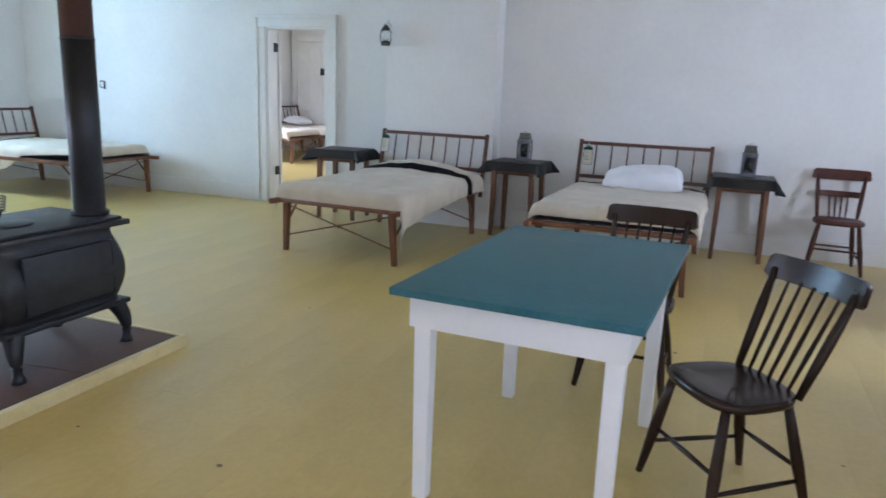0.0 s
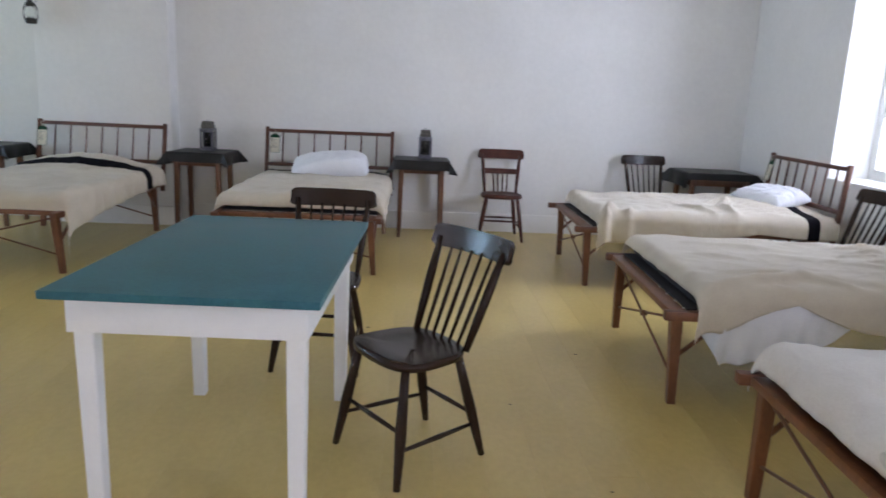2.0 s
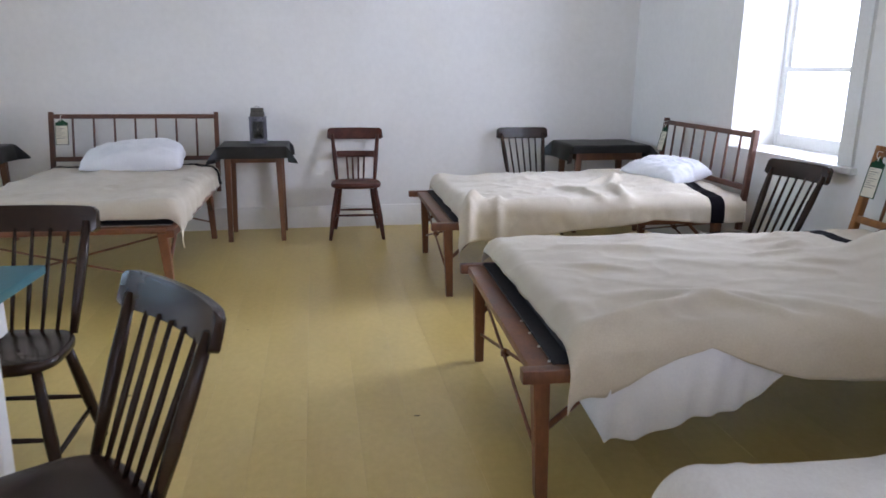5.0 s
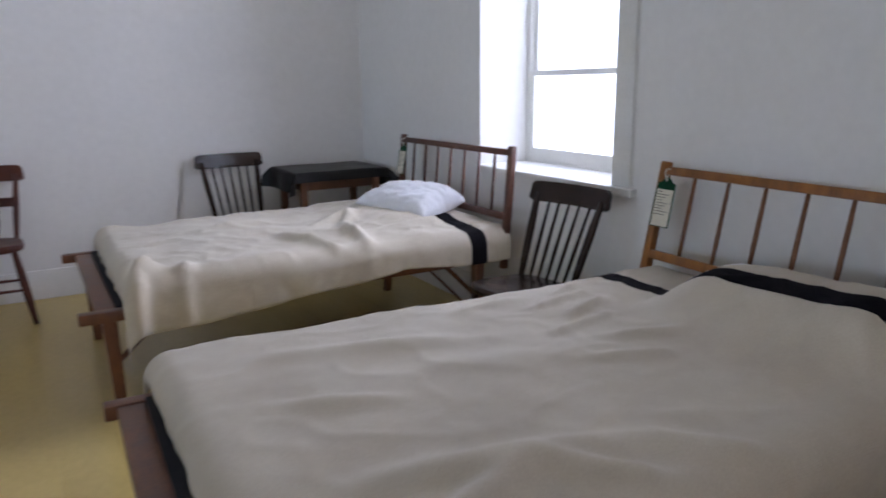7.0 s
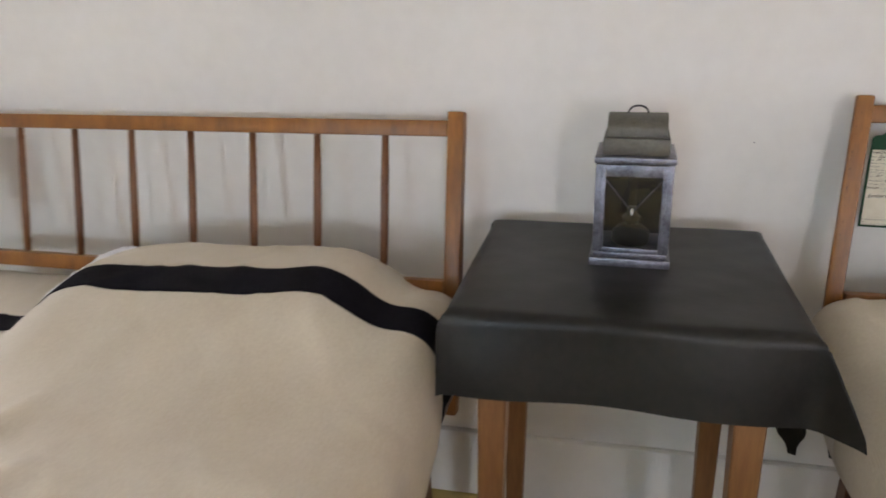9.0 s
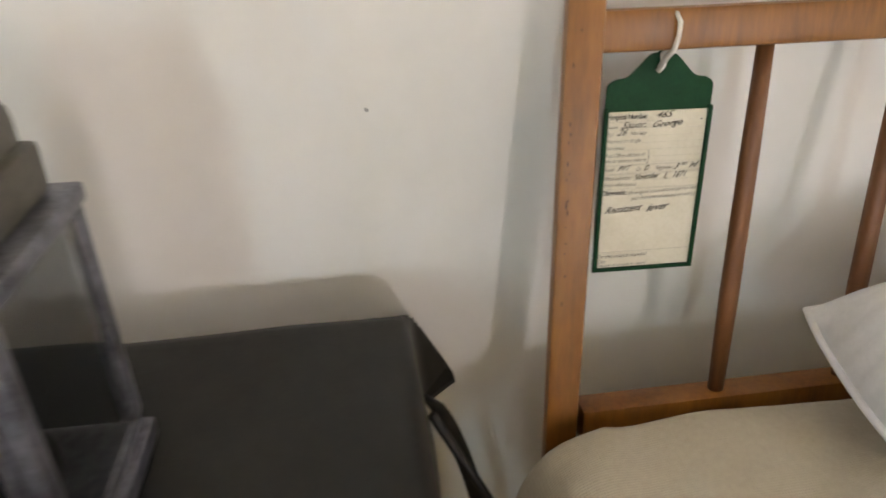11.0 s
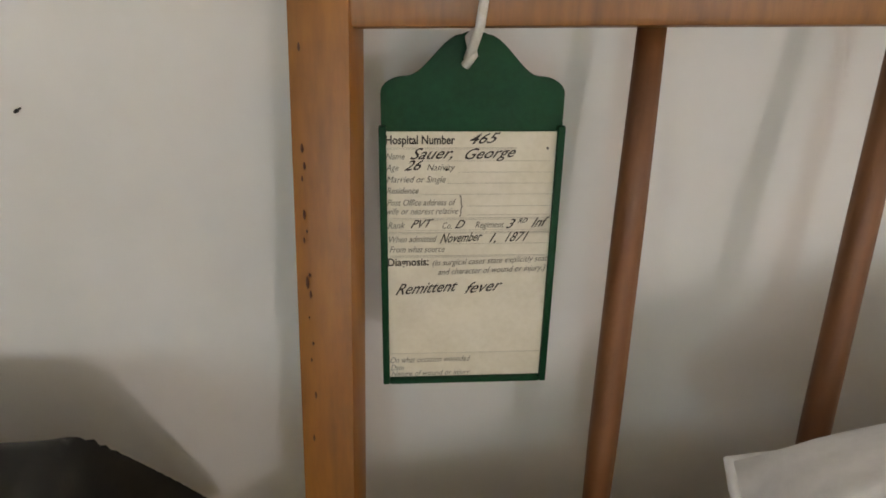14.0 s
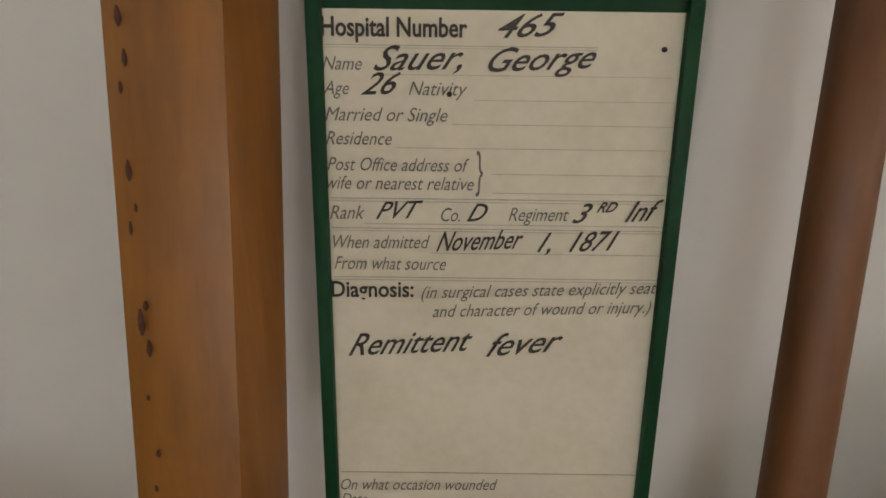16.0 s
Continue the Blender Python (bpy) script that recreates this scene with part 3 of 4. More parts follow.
def blanket(m, label, x0, x1, w, top, drops, seed, bump=None, band=None, dimples=(), ridges=(), wrinkle=0.010, mat=None, name="blanket",
            hem=0.02, skew=0.0, foot_fall=0.06, cat="blanket", head_fall=0.0, stain=None, side=None, ripple=0.014):
    """A cover over a mattress: from x0 to x1, w wide, with side falls drops = (minus y, plus y)."""
    r = 0.075
    dl, dr = drops
    fu = foot_fall
    total_u = (x1 - x0) + fu + head_fall
    total_v = w + dl + dr

    def f(u, v, lift=0.0):
        a = u * total_u - fu
        s = v * total_v - w / 2 - dl
        hem_s = hem * nz(a * 3.0 + seed, 7.7 + (1 if s > 0 else 0)) if abs(s) > w / 2 else 0.0
        s *= 1 + hem_s * max(0.0, abs(s) - w / 2) * 4
        if side and abs(s) > w / 2 and (s < 0) == (side[0] < 0):
            ks = side[1]
            q = max(0.0, min(1.0, a / (x1 - x0))) * (len(ks) - 1)
            i = min(int(q), len(ks) - 2)
            s = math.copysign(w / 2 + (abs(s) - w / 2) * (ks[i] + (ks[i + 1] - ks[i]) * (q - i)), s)
        lat_x = drop_x = 0.0
        if a < r:
            lx, drop_x = fold(r - a, r)
            x = x0 + r - lx
        elif head_fall and a > (x1 - x0) - r:
            lx, drop_x = fold(a - (x1 - x0 - r), r)
            x = x1 - r + lx
        else:
            x = x0 + a
        ly, drop_y = fold(abs(s) - (w / 2 - r), r)
        y = math.copysign(min(abs(s), w / 2 - r) + ly, s)
        z = top - drop_x - drop_y
        flat = max(0.0, 1 - drop_y / 0.12) * max(0.0, 1 - drop_x / 0.12)
        for bx, by, sx, sy, amp, pw in bump or ():
            e = abs((x - bx) / sx) ** 2.4 + abs((y - by) / sy) ** pw
            z += amp * math.exp(-e)
        big = nz(x * 2.1 + seed, y * 2.6 - seed, seed)
        fine = nz(x * 5.5 - y * 3.0 + seed, y * 7 + x * 2, seed + 4)
        crease = 0.9 - abs(nz(x * 3.3 + y * 1.9 + seed * 2, y * 3.6 - x * 1.2, seed + 9, 2)) * 2.2
        z += flat * (wrinkle * 1.1 * big + wrinkle * 0.5 * fine + wrinkle * 0.9 * max(0.0, crease) ** 4)
        for dx, dy, dr_, da in dimples:
            z -= 1.4 * da * math.exp(-((x - dx) ** 2 + (y - dy) ** 2) / (dr_ * dr_))
        for rx0, ry0, rx1, ry1, rw, ra in ridges:
            d = Vector((rx1 - rx0, ry1 - ry0))
            t = max(0.0, min(1.0, ((x - rx0) * d.x + (y - ry0) * d.y) / d.length_squared))
            q = math.hypot(x - rx0 - d.x * t, y - ry0 - d.y * t)
            k = ra * math.exp(-(q / rw) ** 2) * math.sin(math.pi * (0.12 + 0.8 * t))
            z += k * (1 if flat > 0.2 else 0.3)
            if flat < 0.6:
                y += math.copysign(k * 0.9, s)
        hang = min(1.0, drop_y / 0.15)
        y += math.copysign(hang * (ripple * math.sin(x * 17 + seed * 5 + 1.5 * nz(x * 3, seed)) + 0.012 * nz(x * 6 + seed, drop_y * 5)), s)
        x -= min(1.0, drop_x / 0.1) * 0.010 * nz(y * 8 + seed, seed) if a < r else 0.0
        x += skew * y
        return Vector((x, y, z + lift))
    ob = part(name, sheet_mesh(150, 110, f, 0.005), mat or M_WOOL, None, label, 1.2)
    ob.matrix_basis = m
    tagged(ob, category=cat, group="bed covers")
    if band:
        u0, u1 = ((b - x0 + fu) / total_u for b in band)

        def g2(u, v):
            e = 0.004
            p = f(u, v)
            n = (f(u + e, v) - p).cross(f(u, min(v + e, 1.0)) - p if v < 1 - e else p - f(u, v - e))
            return p + (n.normalized() * 0.0022 if n.length else Vector((0, 0, 0.002)))
        bm = sheet_mesh(14, 110, g2, 0.0018, u0, u1)
        part("band", bm, M_BAND, ob, "black woven stripe", 1.2)
    if stain:
        su, sv, sr = stain

        def g3(u, v):
            rr = sr * u * (1 + 0.35 * nz(math.cos(v * 6.2832) * 1.3, math.sin(v * 6.2832) * 1.3, 2.0))
            uu, vv = su + rr * math.cos(v * 6.2832) / total_u, sv + 1.5 * rr * math.sin(v * 6.2832) / total_v
            p = f(uu, vv)
            n = (f(uu + 0.004, vv) - p).cross(f(uu, vv + 0.004) - p)
            return p + n.normalized() * (0.0012 + 0.0006 * (1 - u))
        part("stain", sheet_mesh(6, 28, g3), M_STAIN, ob, "faded grey stain", 1.2)
    return ob


def pillow(m, lx, ly, h, seed, label, lean=0.0, mat=None, hem=0.0):
    def f(u, v, up):
        a, b = 2 * u - 1, 2 * v - 1
        edge = (1 - abs(a) ** 2.6) * (1 - abs(b) ** 2.6)
        pinch = 1 - 0.10 * (1 - abs(a * b)) * max(abs(a), abs(b)) ** 4
        z = h * (1 - lean * b) * max(0.0, edge) ** 0.40
        wr = 0.008 * nz(a * 2.4 + seed, b * 2.4, up * 3.0) + 0.009 * max(0.0, 1 - 2.4 * abs(nz(a * 1.9 + b + seed, b * 2.1 - a, 5.0, 2))) ** 3
        zz = (0.78 * z + wr * min(1, edge * 4)) if up else -0.22 * z
        return Vector((a * (1 - 0.10 * b * b) * lx / 2 * pinch, b * (1 - 0.10 * a * a) * ly / 2 * pinch, zz + 0.22 * h + 0.002))
    bm = bmesh.new()
    n = 40
    for up in (1, 0):
        g_ = [[bm.verts.new(f(i / n, j / n, up)) for j in range(n + 1)] for i in range(n + 1)]
        for i in range(n):
            for j in range(n):
                q = (g_[i][j], g_[i + 1][j], g_[i + 1][j + 1], g_[i][j + 1])
                bm.faces.new(q if up else q[::-1])
    bmesh.ops.remove_doubles(bm, verts=bm.verts, dist=0.0015)
    ob = part("pillow", bm, mat or M_SHEET, None, label, 1.5)
    ob.matrix_basis = m
    if hem:
        ring = [(i / 24, 0) for i in range(24)] + [(1, i / 24) for i in range(24)] + [(1 - i / 24, 1) for i in range(24)] + [(0, 1 - i / 24) for i in range(25)]
        part("hem", tube(bmesh.new(), [f(u, v, 1) for u, v in ring], hem, 8), mat or M_SHEET, ob, "", 1.5)
    return tagged(ob, category="pillow", group="pillows")


def side_table(m, lx, ly, h, label, wood=None):
    wood = wood or M_DARKLEG
    t = thing("bedside_table", m, label, "table", "bedside tables")
    part("tabletop", box(bmesh.new(), -lx / 2, -ly / 2, h - 0.022, lx / 2, ly / 2, h, 0.004), wood, t)
    ix, iy = lx / 2 - 0.045, ly / 2 - 0.045
    for sx in (-1, 1):
        part("apron", box(bmesh.new(), sx * ix - 0.009, -iy, h - 0.12, sx * ix + 0.009, iy, h - 0.023, 0.002), wood, t)
        part("apron", box(bmesh.new(), -ix, sx * iy - 0.009, h - 0.12, ix, sx * iy + 0.009, h - 0.023, 0.002), wood, t)
        for sy in (-1, 1):
            part("leg", square_bar(bmesh.new(), (sx * (ix + 0.012), sy * (iy + 0.012), 0), (sx * ix, sy * iy, h - 0.024), 0.017, 0.024), wood, t)
    return t


def oilcloth(m, lx, ly, h, fall, seed, label, turn=0.0, stand=0.45, slip=0.0):
    """A stiff square of oilcloth over a table, its corners falling in points."""
    r = 0.014
    wx, wy = lx + 2 * fall[0], ly + 2 * fall[1]

    def f(u, v):
        a, b = (u - 0.5) * wx, (v - 0.5) * wy + slip
        a, b = a * math.cos(turn) - b * math.sin(turn), a * math.sin(turn) + b * math.cos(turn)
        ex, dx = fold(abs(a) - (lx / 2 + 0.004), r)
        ey, dy = fold(abs(b) - (ly / 2 + 0.004), r)
        x = math.copysign(min(abs(a), lx / 2 + 0.004) + ex, a)
        y = math.copysign(min(abs(b), ly / 2 + 0.004) + ey, b)
        k = dx * dy / (dx + dy + 1e-6)
        drop = (dx ** 10 + dy ** 10) ** 0.1
        # corners stand off in a fold
        x += math.copysign(stand * k + 0.06 * dx, a)
        y += math.copysign(stand * k + 0.06 * dy, b)
        w = 0.007 * min(1, drop / 0.08)
        x += w * math.sin(y * 19 + seed) * dx / (dx + dy + 1e-6)
        y += w * math.sin(x * 17 + seed * 2) * dy / (dx + dy + 1e-6)
        z = h + 0.0035 - drop + (0.0022 * nz(x * 6 + seed, y * 6) if drop < 0.002 else 0)
        return Vector((x, y, z + 0.002))
    ob = part("oilcloth", sheet_mesh(90, 90, f, 0.0016), M_OIL, None, label, 1.0)
    ob.matrix_basis = m
    return tagged(ob, category="tablecloth", group="oilcloths")


def lantern(m, label, w=0.120, hb=0.188):
    """A square tin barn lantern with glass sides; front faces -x."""
    t = thing("lantern", m, label, "lantern", "tin lanterns")
    h = w / 2
    part("base", boxes((-h - 0.006, -h - 0.006, 0, h + 0.006, h + 0.006, 0.016), (-h, -h, 0.016, h, h, 0.026), bevel=0.003), M_TIN, t)
    for sx in (-1, 1):
        for sy in (-1, 1):
            part("corner_post", box(bmesh.new(), sx * (h - 0.005) - 0.0065, sy * (h - 0.005) - 0.0065, 0.026, sx * (h - 0.005) + 0.0065, sy * (h - 0.005) + 0.0065, hb, 0.003), M_TIN, t)
    part("top_frame", boxes((-h - 0.004, -h - 0.004, hb, h + 0.004, h + 0.004, hb + 0.012), bevel=0.003), M_TIN, t)
    part("door_frame", boxes((-h - 0.004, -h + 0.009, 0.027, -h + 0.001, -h + 0.017, hb - 0.001), (-h - 0.004, h - 0.017, 0.027, -h + 0.001, h - 0.009, hb - 0.001),
                             (-h - 0.004, -h + 0.017, hb - 0.022, -h + 0.001, h - 0.017, hb - 0.001), (-h - 0.004, -h + 0.017, 0.027, -h + 0.001, h - 0.017, 0.036), bevel=0.0015), M_TIN, t)
    for a in ((-h + 0.002, -h + 0.009, 0.028, -h + 0.004, h - 0.009, hb - 0.001), (-h + 0.012, -h + 0.002, 0.028, h - 0.012, -h + 0.004, hb - 0.001), (-h + 0.012, h - 0.004, 0.028, h - 0.012, h - 0.002, hb - 0.001)):
        part("pane", boxes(a), M_GLASS, t)
    # back plate and oil tank are coloured near black
    part("reflector", boxes((h - 0.012, -h + 0.012, 0.028, h - 0.008, h - 0.012, hb - 0.001)), M_NEARBLACK, t, "near-black back plate")
    part("oil_tank", rod(bmesh.new(), (0, 0, 0.026), (0, 0, 0.062), [(0, 0.030), (0.1, 0.034), (0.6, 0.034), (0.85, 0.026), (1, 0.012)], 18), M_NEARBLACK, t)
    part("burner", rod(bmesh.new(), (0, 0, 0.062), (0, 0, 0.095), [(0, 0.012), (0.4, 0.018), (0.6, 0.01), (1, 0.007)], 14), M_CANDLE, t, "dull brass burner")
    part("chimney_strip", boxes((0.004, -0.006, 0.095, 0.006, 0.006, hb - 0.002), bevel=0.001), M_CANDLE, t)
    for s in (-1, 1):
        part("guard_wire", rod(bmesh.new(), (-h - 0.003, s * (h - 0.014), hb - 0.024), (-h - 0.003, 0.002 * s, hb * 0.56), 0.0012, 6), M_TIN, t)
    # small bead added for the pale spot at the wire crossing
    part("pale_bead", rod(bmesh.new(), (-h - 0.006, 0, hb * 0.56 - 0.007), (-h - 0.006, 0, hb * 0.56 + 0.006), [(0, 0.001), (0.4, 0.0030), (0.7, 0.0030), (1, 0.001)], 10), M_STRING, t, "small pale bead where the guard wires cross")
    # stepped hood and ring
    part("hood", boxes((-h + 0.008, -h + 0.008, hb + 0.0125, h - 0.008, h - 0.008, hb + 0.043), bevel=0.005), M_TINTOP, t)
    dome = [(-h + 0.017, hb + 0.0435), (h - 0.017, hb + 0.0435)]
    dome += [((h - 0.017) * math.cos(a), hb + 0.058 + 0.020 * math.sin(a)) for a in (math.pi * k / 10 for k in range(11))]
    cap = part("hood_cap", extrude_profile(bmesh.new(), dome, -h + 0.014, h - 0.014), M_TINTOP, t, "rounded sheet-tin cap", 0.9)
    cap.matrix_basis = pose(0, 0, 0, 0, 0, 90)
    arc = [(0, 0.017 * math.cos(a), hb + 0.078 + 0.013 * math.sin(a)) for a in (math.pi * k / 12 for k in range(13))]
    part("ring", tube(bmesh.new(), arc, 0.0018, 7), M_BLACK, t, "wire carrying ring")
    return t


def letters(text, x0, x1, y, size, mat, parent, shear=0.0, weight=0.0, name="writing", z=0.0006, rise=0.0):
    """Flat writing on a card in its local plane (x right, y up), stretched to run from x0 to x1."""
    cu = bpy.data.curves.new("writing", "FONT")
    cu.body, cu.size, cu.shear, cu.offset = text, size, shear, weight
    cu.resolution_u = 3
    tmp = new("writing", cu)
    bpy.context.view_layer.update()
    me = bpy.data.meshes.new_from_object(tmp.evaluated_get(bpy.context.evaluated_depsgraph_get()))
    bpy.data.objects.remove(tmp)
    xs = [v.co.x for v in me.vertices]
    k = (x1 - x0) / (max(xs) - min(xs))
    lo = min(xs)
    for v in me.vertices:
        v.co = Vector((x0 + (v.co.x - lo) * k, y + v.co.y + rise * (v.co.x - lo) * k, z))
    me.name = name
    me.materials.append(mat)
    ob = new(name, me)
    ob.parent = parent
    return ob


def hospital_card(m, label, full=False):
    """A green holder with a patient's card, hung by a string. Local x right, y up, z towards the reader; origin at the paper's upper left."""
    c = thing("hospital_card", m, label, "sign", "bed cards")
    w, h = 0.0841, 0.1369
    bm = bmesh.new()
    left, right, low = -0.0018, w + 0.0018, -h - 0.0026
    outline = [(left, low), (right, low), (right, 0.018)]
    for k in range(1, 8):
        a = math.pi / 2 * k / 8
        outline.append((right - 0.012 + 0.012 * math.cos(a), 0.018 + 0.008 * math.sin(a)))
    cx = (left + right) / 2
    for k in range(0, 11):
        t = k / 10
        outline.append((right - 0.012 - (right - 0.012 - cx - 0.006) * t, 0.026 + 0.019 * (3 * t * t - 2 * t ** 3)))
    outline.append((cx, 0.0475))
    outline += [(2 * cx - x, y) for x, y in outline[2:-1][::-1]]
    fr = [bm.verts.new((x, y, -0.0004)) for x, y in outline]
    bk = [bm.verts.new((x, y, -0.0022)) for x, y in outline]
    n = len(outline)
    bm.faces.new(fr)
    bm.faces.new(bk[::-1])
    for k in range(n):
        bm.faces.new((fr[k], bk[k], bk[(k + 1) % n], fr[(k + 1) % n]))
    bmesh.ops.recalc_face_normals(bm, faces=bm.faces)
    part("holder", bm, M_GREEN, c, "green pressed-metal card holder")
    for r in ((left - 0.0012, low - 0.0008, -0.002, left + 0.0024, 0.0030, 0.003), (right - 0.0024, low - 0.0008, -0.002, right + 0.0012, 0.0030, 0.003),
              (left + 0.0024, low - 0.0008, -0.002, right - 0.0024, low + 0.0024, 0.003)):
        part("holder_lip", boxes(r, bevel=0.0009), M_GREEN, c)
    paper = part("paper", boxes((0.0, -h, -0.0003, w, 0, 0.0003)), M_PAPER, c, "aged printed hospital card with handwriting")
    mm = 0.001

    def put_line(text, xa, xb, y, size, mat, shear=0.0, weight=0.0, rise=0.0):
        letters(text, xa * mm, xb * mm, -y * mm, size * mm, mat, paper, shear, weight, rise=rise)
    if full:
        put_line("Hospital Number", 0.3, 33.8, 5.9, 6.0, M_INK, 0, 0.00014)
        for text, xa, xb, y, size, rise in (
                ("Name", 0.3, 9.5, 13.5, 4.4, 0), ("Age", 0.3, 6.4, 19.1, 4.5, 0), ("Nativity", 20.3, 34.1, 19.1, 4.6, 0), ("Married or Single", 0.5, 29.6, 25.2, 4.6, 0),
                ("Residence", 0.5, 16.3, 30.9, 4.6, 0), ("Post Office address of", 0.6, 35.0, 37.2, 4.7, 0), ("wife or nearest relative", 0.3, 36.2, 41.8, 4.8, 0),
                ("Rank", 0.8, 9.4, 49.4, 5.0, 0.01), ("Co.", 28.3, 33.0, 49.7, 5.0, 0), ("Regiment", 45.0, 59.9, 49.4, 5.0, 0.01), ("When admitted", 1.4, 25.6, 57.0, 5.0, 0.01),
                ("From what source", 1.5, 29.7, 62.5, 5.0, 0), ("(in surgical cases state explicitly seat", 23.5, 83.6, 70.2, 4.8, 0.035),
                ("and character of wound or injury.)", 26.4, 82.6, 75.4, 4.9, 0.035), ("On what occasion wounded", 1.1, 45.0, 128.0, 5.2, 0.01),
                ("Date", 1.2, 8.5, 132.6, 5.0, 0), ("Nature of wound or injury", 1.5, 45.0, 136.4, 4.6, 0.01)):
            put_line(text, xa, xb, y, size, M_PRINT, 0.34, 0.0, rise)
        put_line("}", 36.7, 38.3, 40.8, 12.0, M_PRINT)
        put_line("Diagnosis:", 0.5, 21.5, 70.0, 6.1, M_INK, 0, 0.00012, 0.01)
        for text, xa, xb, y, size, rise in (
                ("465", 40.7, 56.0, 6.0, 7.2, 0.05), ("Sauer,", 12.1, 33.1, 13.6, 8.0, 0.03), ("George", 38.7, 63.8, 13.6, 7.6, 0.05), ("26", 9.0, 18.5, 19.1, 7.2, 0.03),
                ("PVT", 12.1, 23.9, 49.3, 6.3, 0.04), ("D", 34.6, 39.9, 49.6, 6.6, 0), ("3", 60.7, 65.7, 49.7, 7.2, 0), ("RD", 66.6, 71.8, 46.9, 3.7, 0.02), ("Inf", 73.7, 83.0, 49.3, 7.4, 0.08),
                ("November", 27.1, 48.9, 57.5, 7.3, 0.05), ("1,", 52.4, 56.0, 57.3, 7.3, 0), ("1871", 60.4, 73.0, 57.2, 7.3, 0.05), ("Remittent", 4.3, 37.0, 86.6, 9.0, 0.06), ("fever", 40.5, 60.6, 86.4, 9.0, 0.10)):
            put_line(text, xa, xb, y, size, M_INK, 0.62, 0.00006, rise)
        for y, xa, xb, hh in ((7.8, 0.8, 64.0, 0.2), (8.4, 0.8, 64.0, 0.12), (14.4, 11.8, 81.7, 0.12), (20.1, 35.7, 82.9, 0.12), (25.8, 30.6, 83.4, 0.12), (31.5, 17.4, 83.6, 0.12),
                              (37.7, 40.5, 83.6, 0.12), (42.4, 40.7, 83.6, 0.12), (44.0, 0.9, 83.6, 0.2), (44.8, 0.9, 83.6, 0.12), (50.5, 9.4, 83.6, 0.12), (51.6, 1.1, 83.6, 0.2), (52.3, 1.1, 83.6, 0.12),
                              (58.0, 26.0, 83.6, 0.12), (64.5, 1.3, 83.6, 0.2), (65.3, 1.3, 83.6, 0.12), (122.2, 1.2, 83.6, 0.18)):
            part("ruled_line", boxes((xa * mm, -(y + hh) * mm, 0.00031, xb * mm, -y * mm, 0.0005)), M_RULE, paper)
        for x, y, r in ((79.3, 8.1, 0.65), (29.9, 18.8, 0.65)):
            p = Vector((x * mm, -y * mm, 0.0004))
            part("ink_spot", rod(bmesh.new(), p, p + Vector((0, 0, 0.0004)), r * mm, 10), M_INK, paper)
    else:
        for i in range(9):
            part("written_bar", boxes((0.005, -0.010 - 0.0105 * i, 0.00031, 0.03 + 0.045 * ((i * 37) % 10) / 10, -0.0075 - 0.0105 * i, 0.0006)), M_INK if i in (0, 1, 6, 8) else M_PRINT, paper)
    part("string", tube(bmesh.new(), [(cx - 0.003, 0.034, 0.001), (cx - 0.001, 0.042, 0.006), (cx, 0.050, 0.017), (cx + 0.001, 0.060, 0.0195), (cx + 0.001, 0.070, 0.0195), (cx, 0.0755, 0.014), (cx, 0.0755, -0.004)],
                        lambda t: 0.0024 - 0.0006 * t, 8), M_STRING, c, "knotted white cotton string")
    part("string_knot", tube(bmesh.new(), [(cx - 0.0045, 0.031, 0.001), (cx - 0.001, 0.036, 0.003), (cx - 0.003, 0.044, 0.0035), (cx + 0.002, 0.05, 0.003), (cx - 0.001, 0.054, 0.002)], 0.0023, 8), M_STRING, c)
    return c

# ---- the things, space by space ----


def bed_pose(x, y, yaw):
    return pose(x, y, 0, 0, 0, yaw)


# beds along the east wall
B1, B2, B3 = bed_pose(1.45, 5.615, -0.9), bed_pose(1.375, 3.622, -2.7), bed_pose(1.33, 1.740, -2.7)
B3C = bed_pose(1.33, 1.75, -2.2)
bed(B1, 1.866, 1.125, "varnished wooden hospital bed under the window, leaning spindle headboard", M_DARKWOOD, nose=0.06, lean=0.08)
bed(B2, 1.944, 1.165, "varnished wooden hospital bed with leaning spindle headboard", M_POST, laced=True, nose=0.03)
bed(B3, 1.964, 1.174, "varnished pine hospital bed with a card on its headboard", M_POST, knots=True, ht=0.028, rack=0.04, lean=0.155, gap=0.149, pw=0.0145, nose=0.035, sway=0.03)
# beds along the north wall and by the west wall
A1, A2 = bed_pose(-2.715, 4.98, 86.6), bed_pose(-0.60, 5.17, 89.3)
WB = bed_pose(-6.40, 6.36, 180)
bed(A1, 1.79, 1.14, "red-brown wooden hospital bed with its head to the chimney breast", M_DARKWOOD)
bed(A2, 1.80, 1.18, "red-brown wooden hospital bed between two bedside tables", M_DARKWOOD)
bed(WB, 2.02, 1.14, "red-brown wooden hospital bed in the far corner", M_DARKWOOD)
FB, FC = bed_pose(-6.9, 11.25, 180), bed_pose(-6.62, 12.6, 180)
bed(FB, 1.65, 1.05, "wooden hospital bed in the further ward", M_DARKWOOD)
bed(FC, 1.75, 1.05, "wooden hospital bed with a pillow against the further ward's wall", M_DARKWOOD)

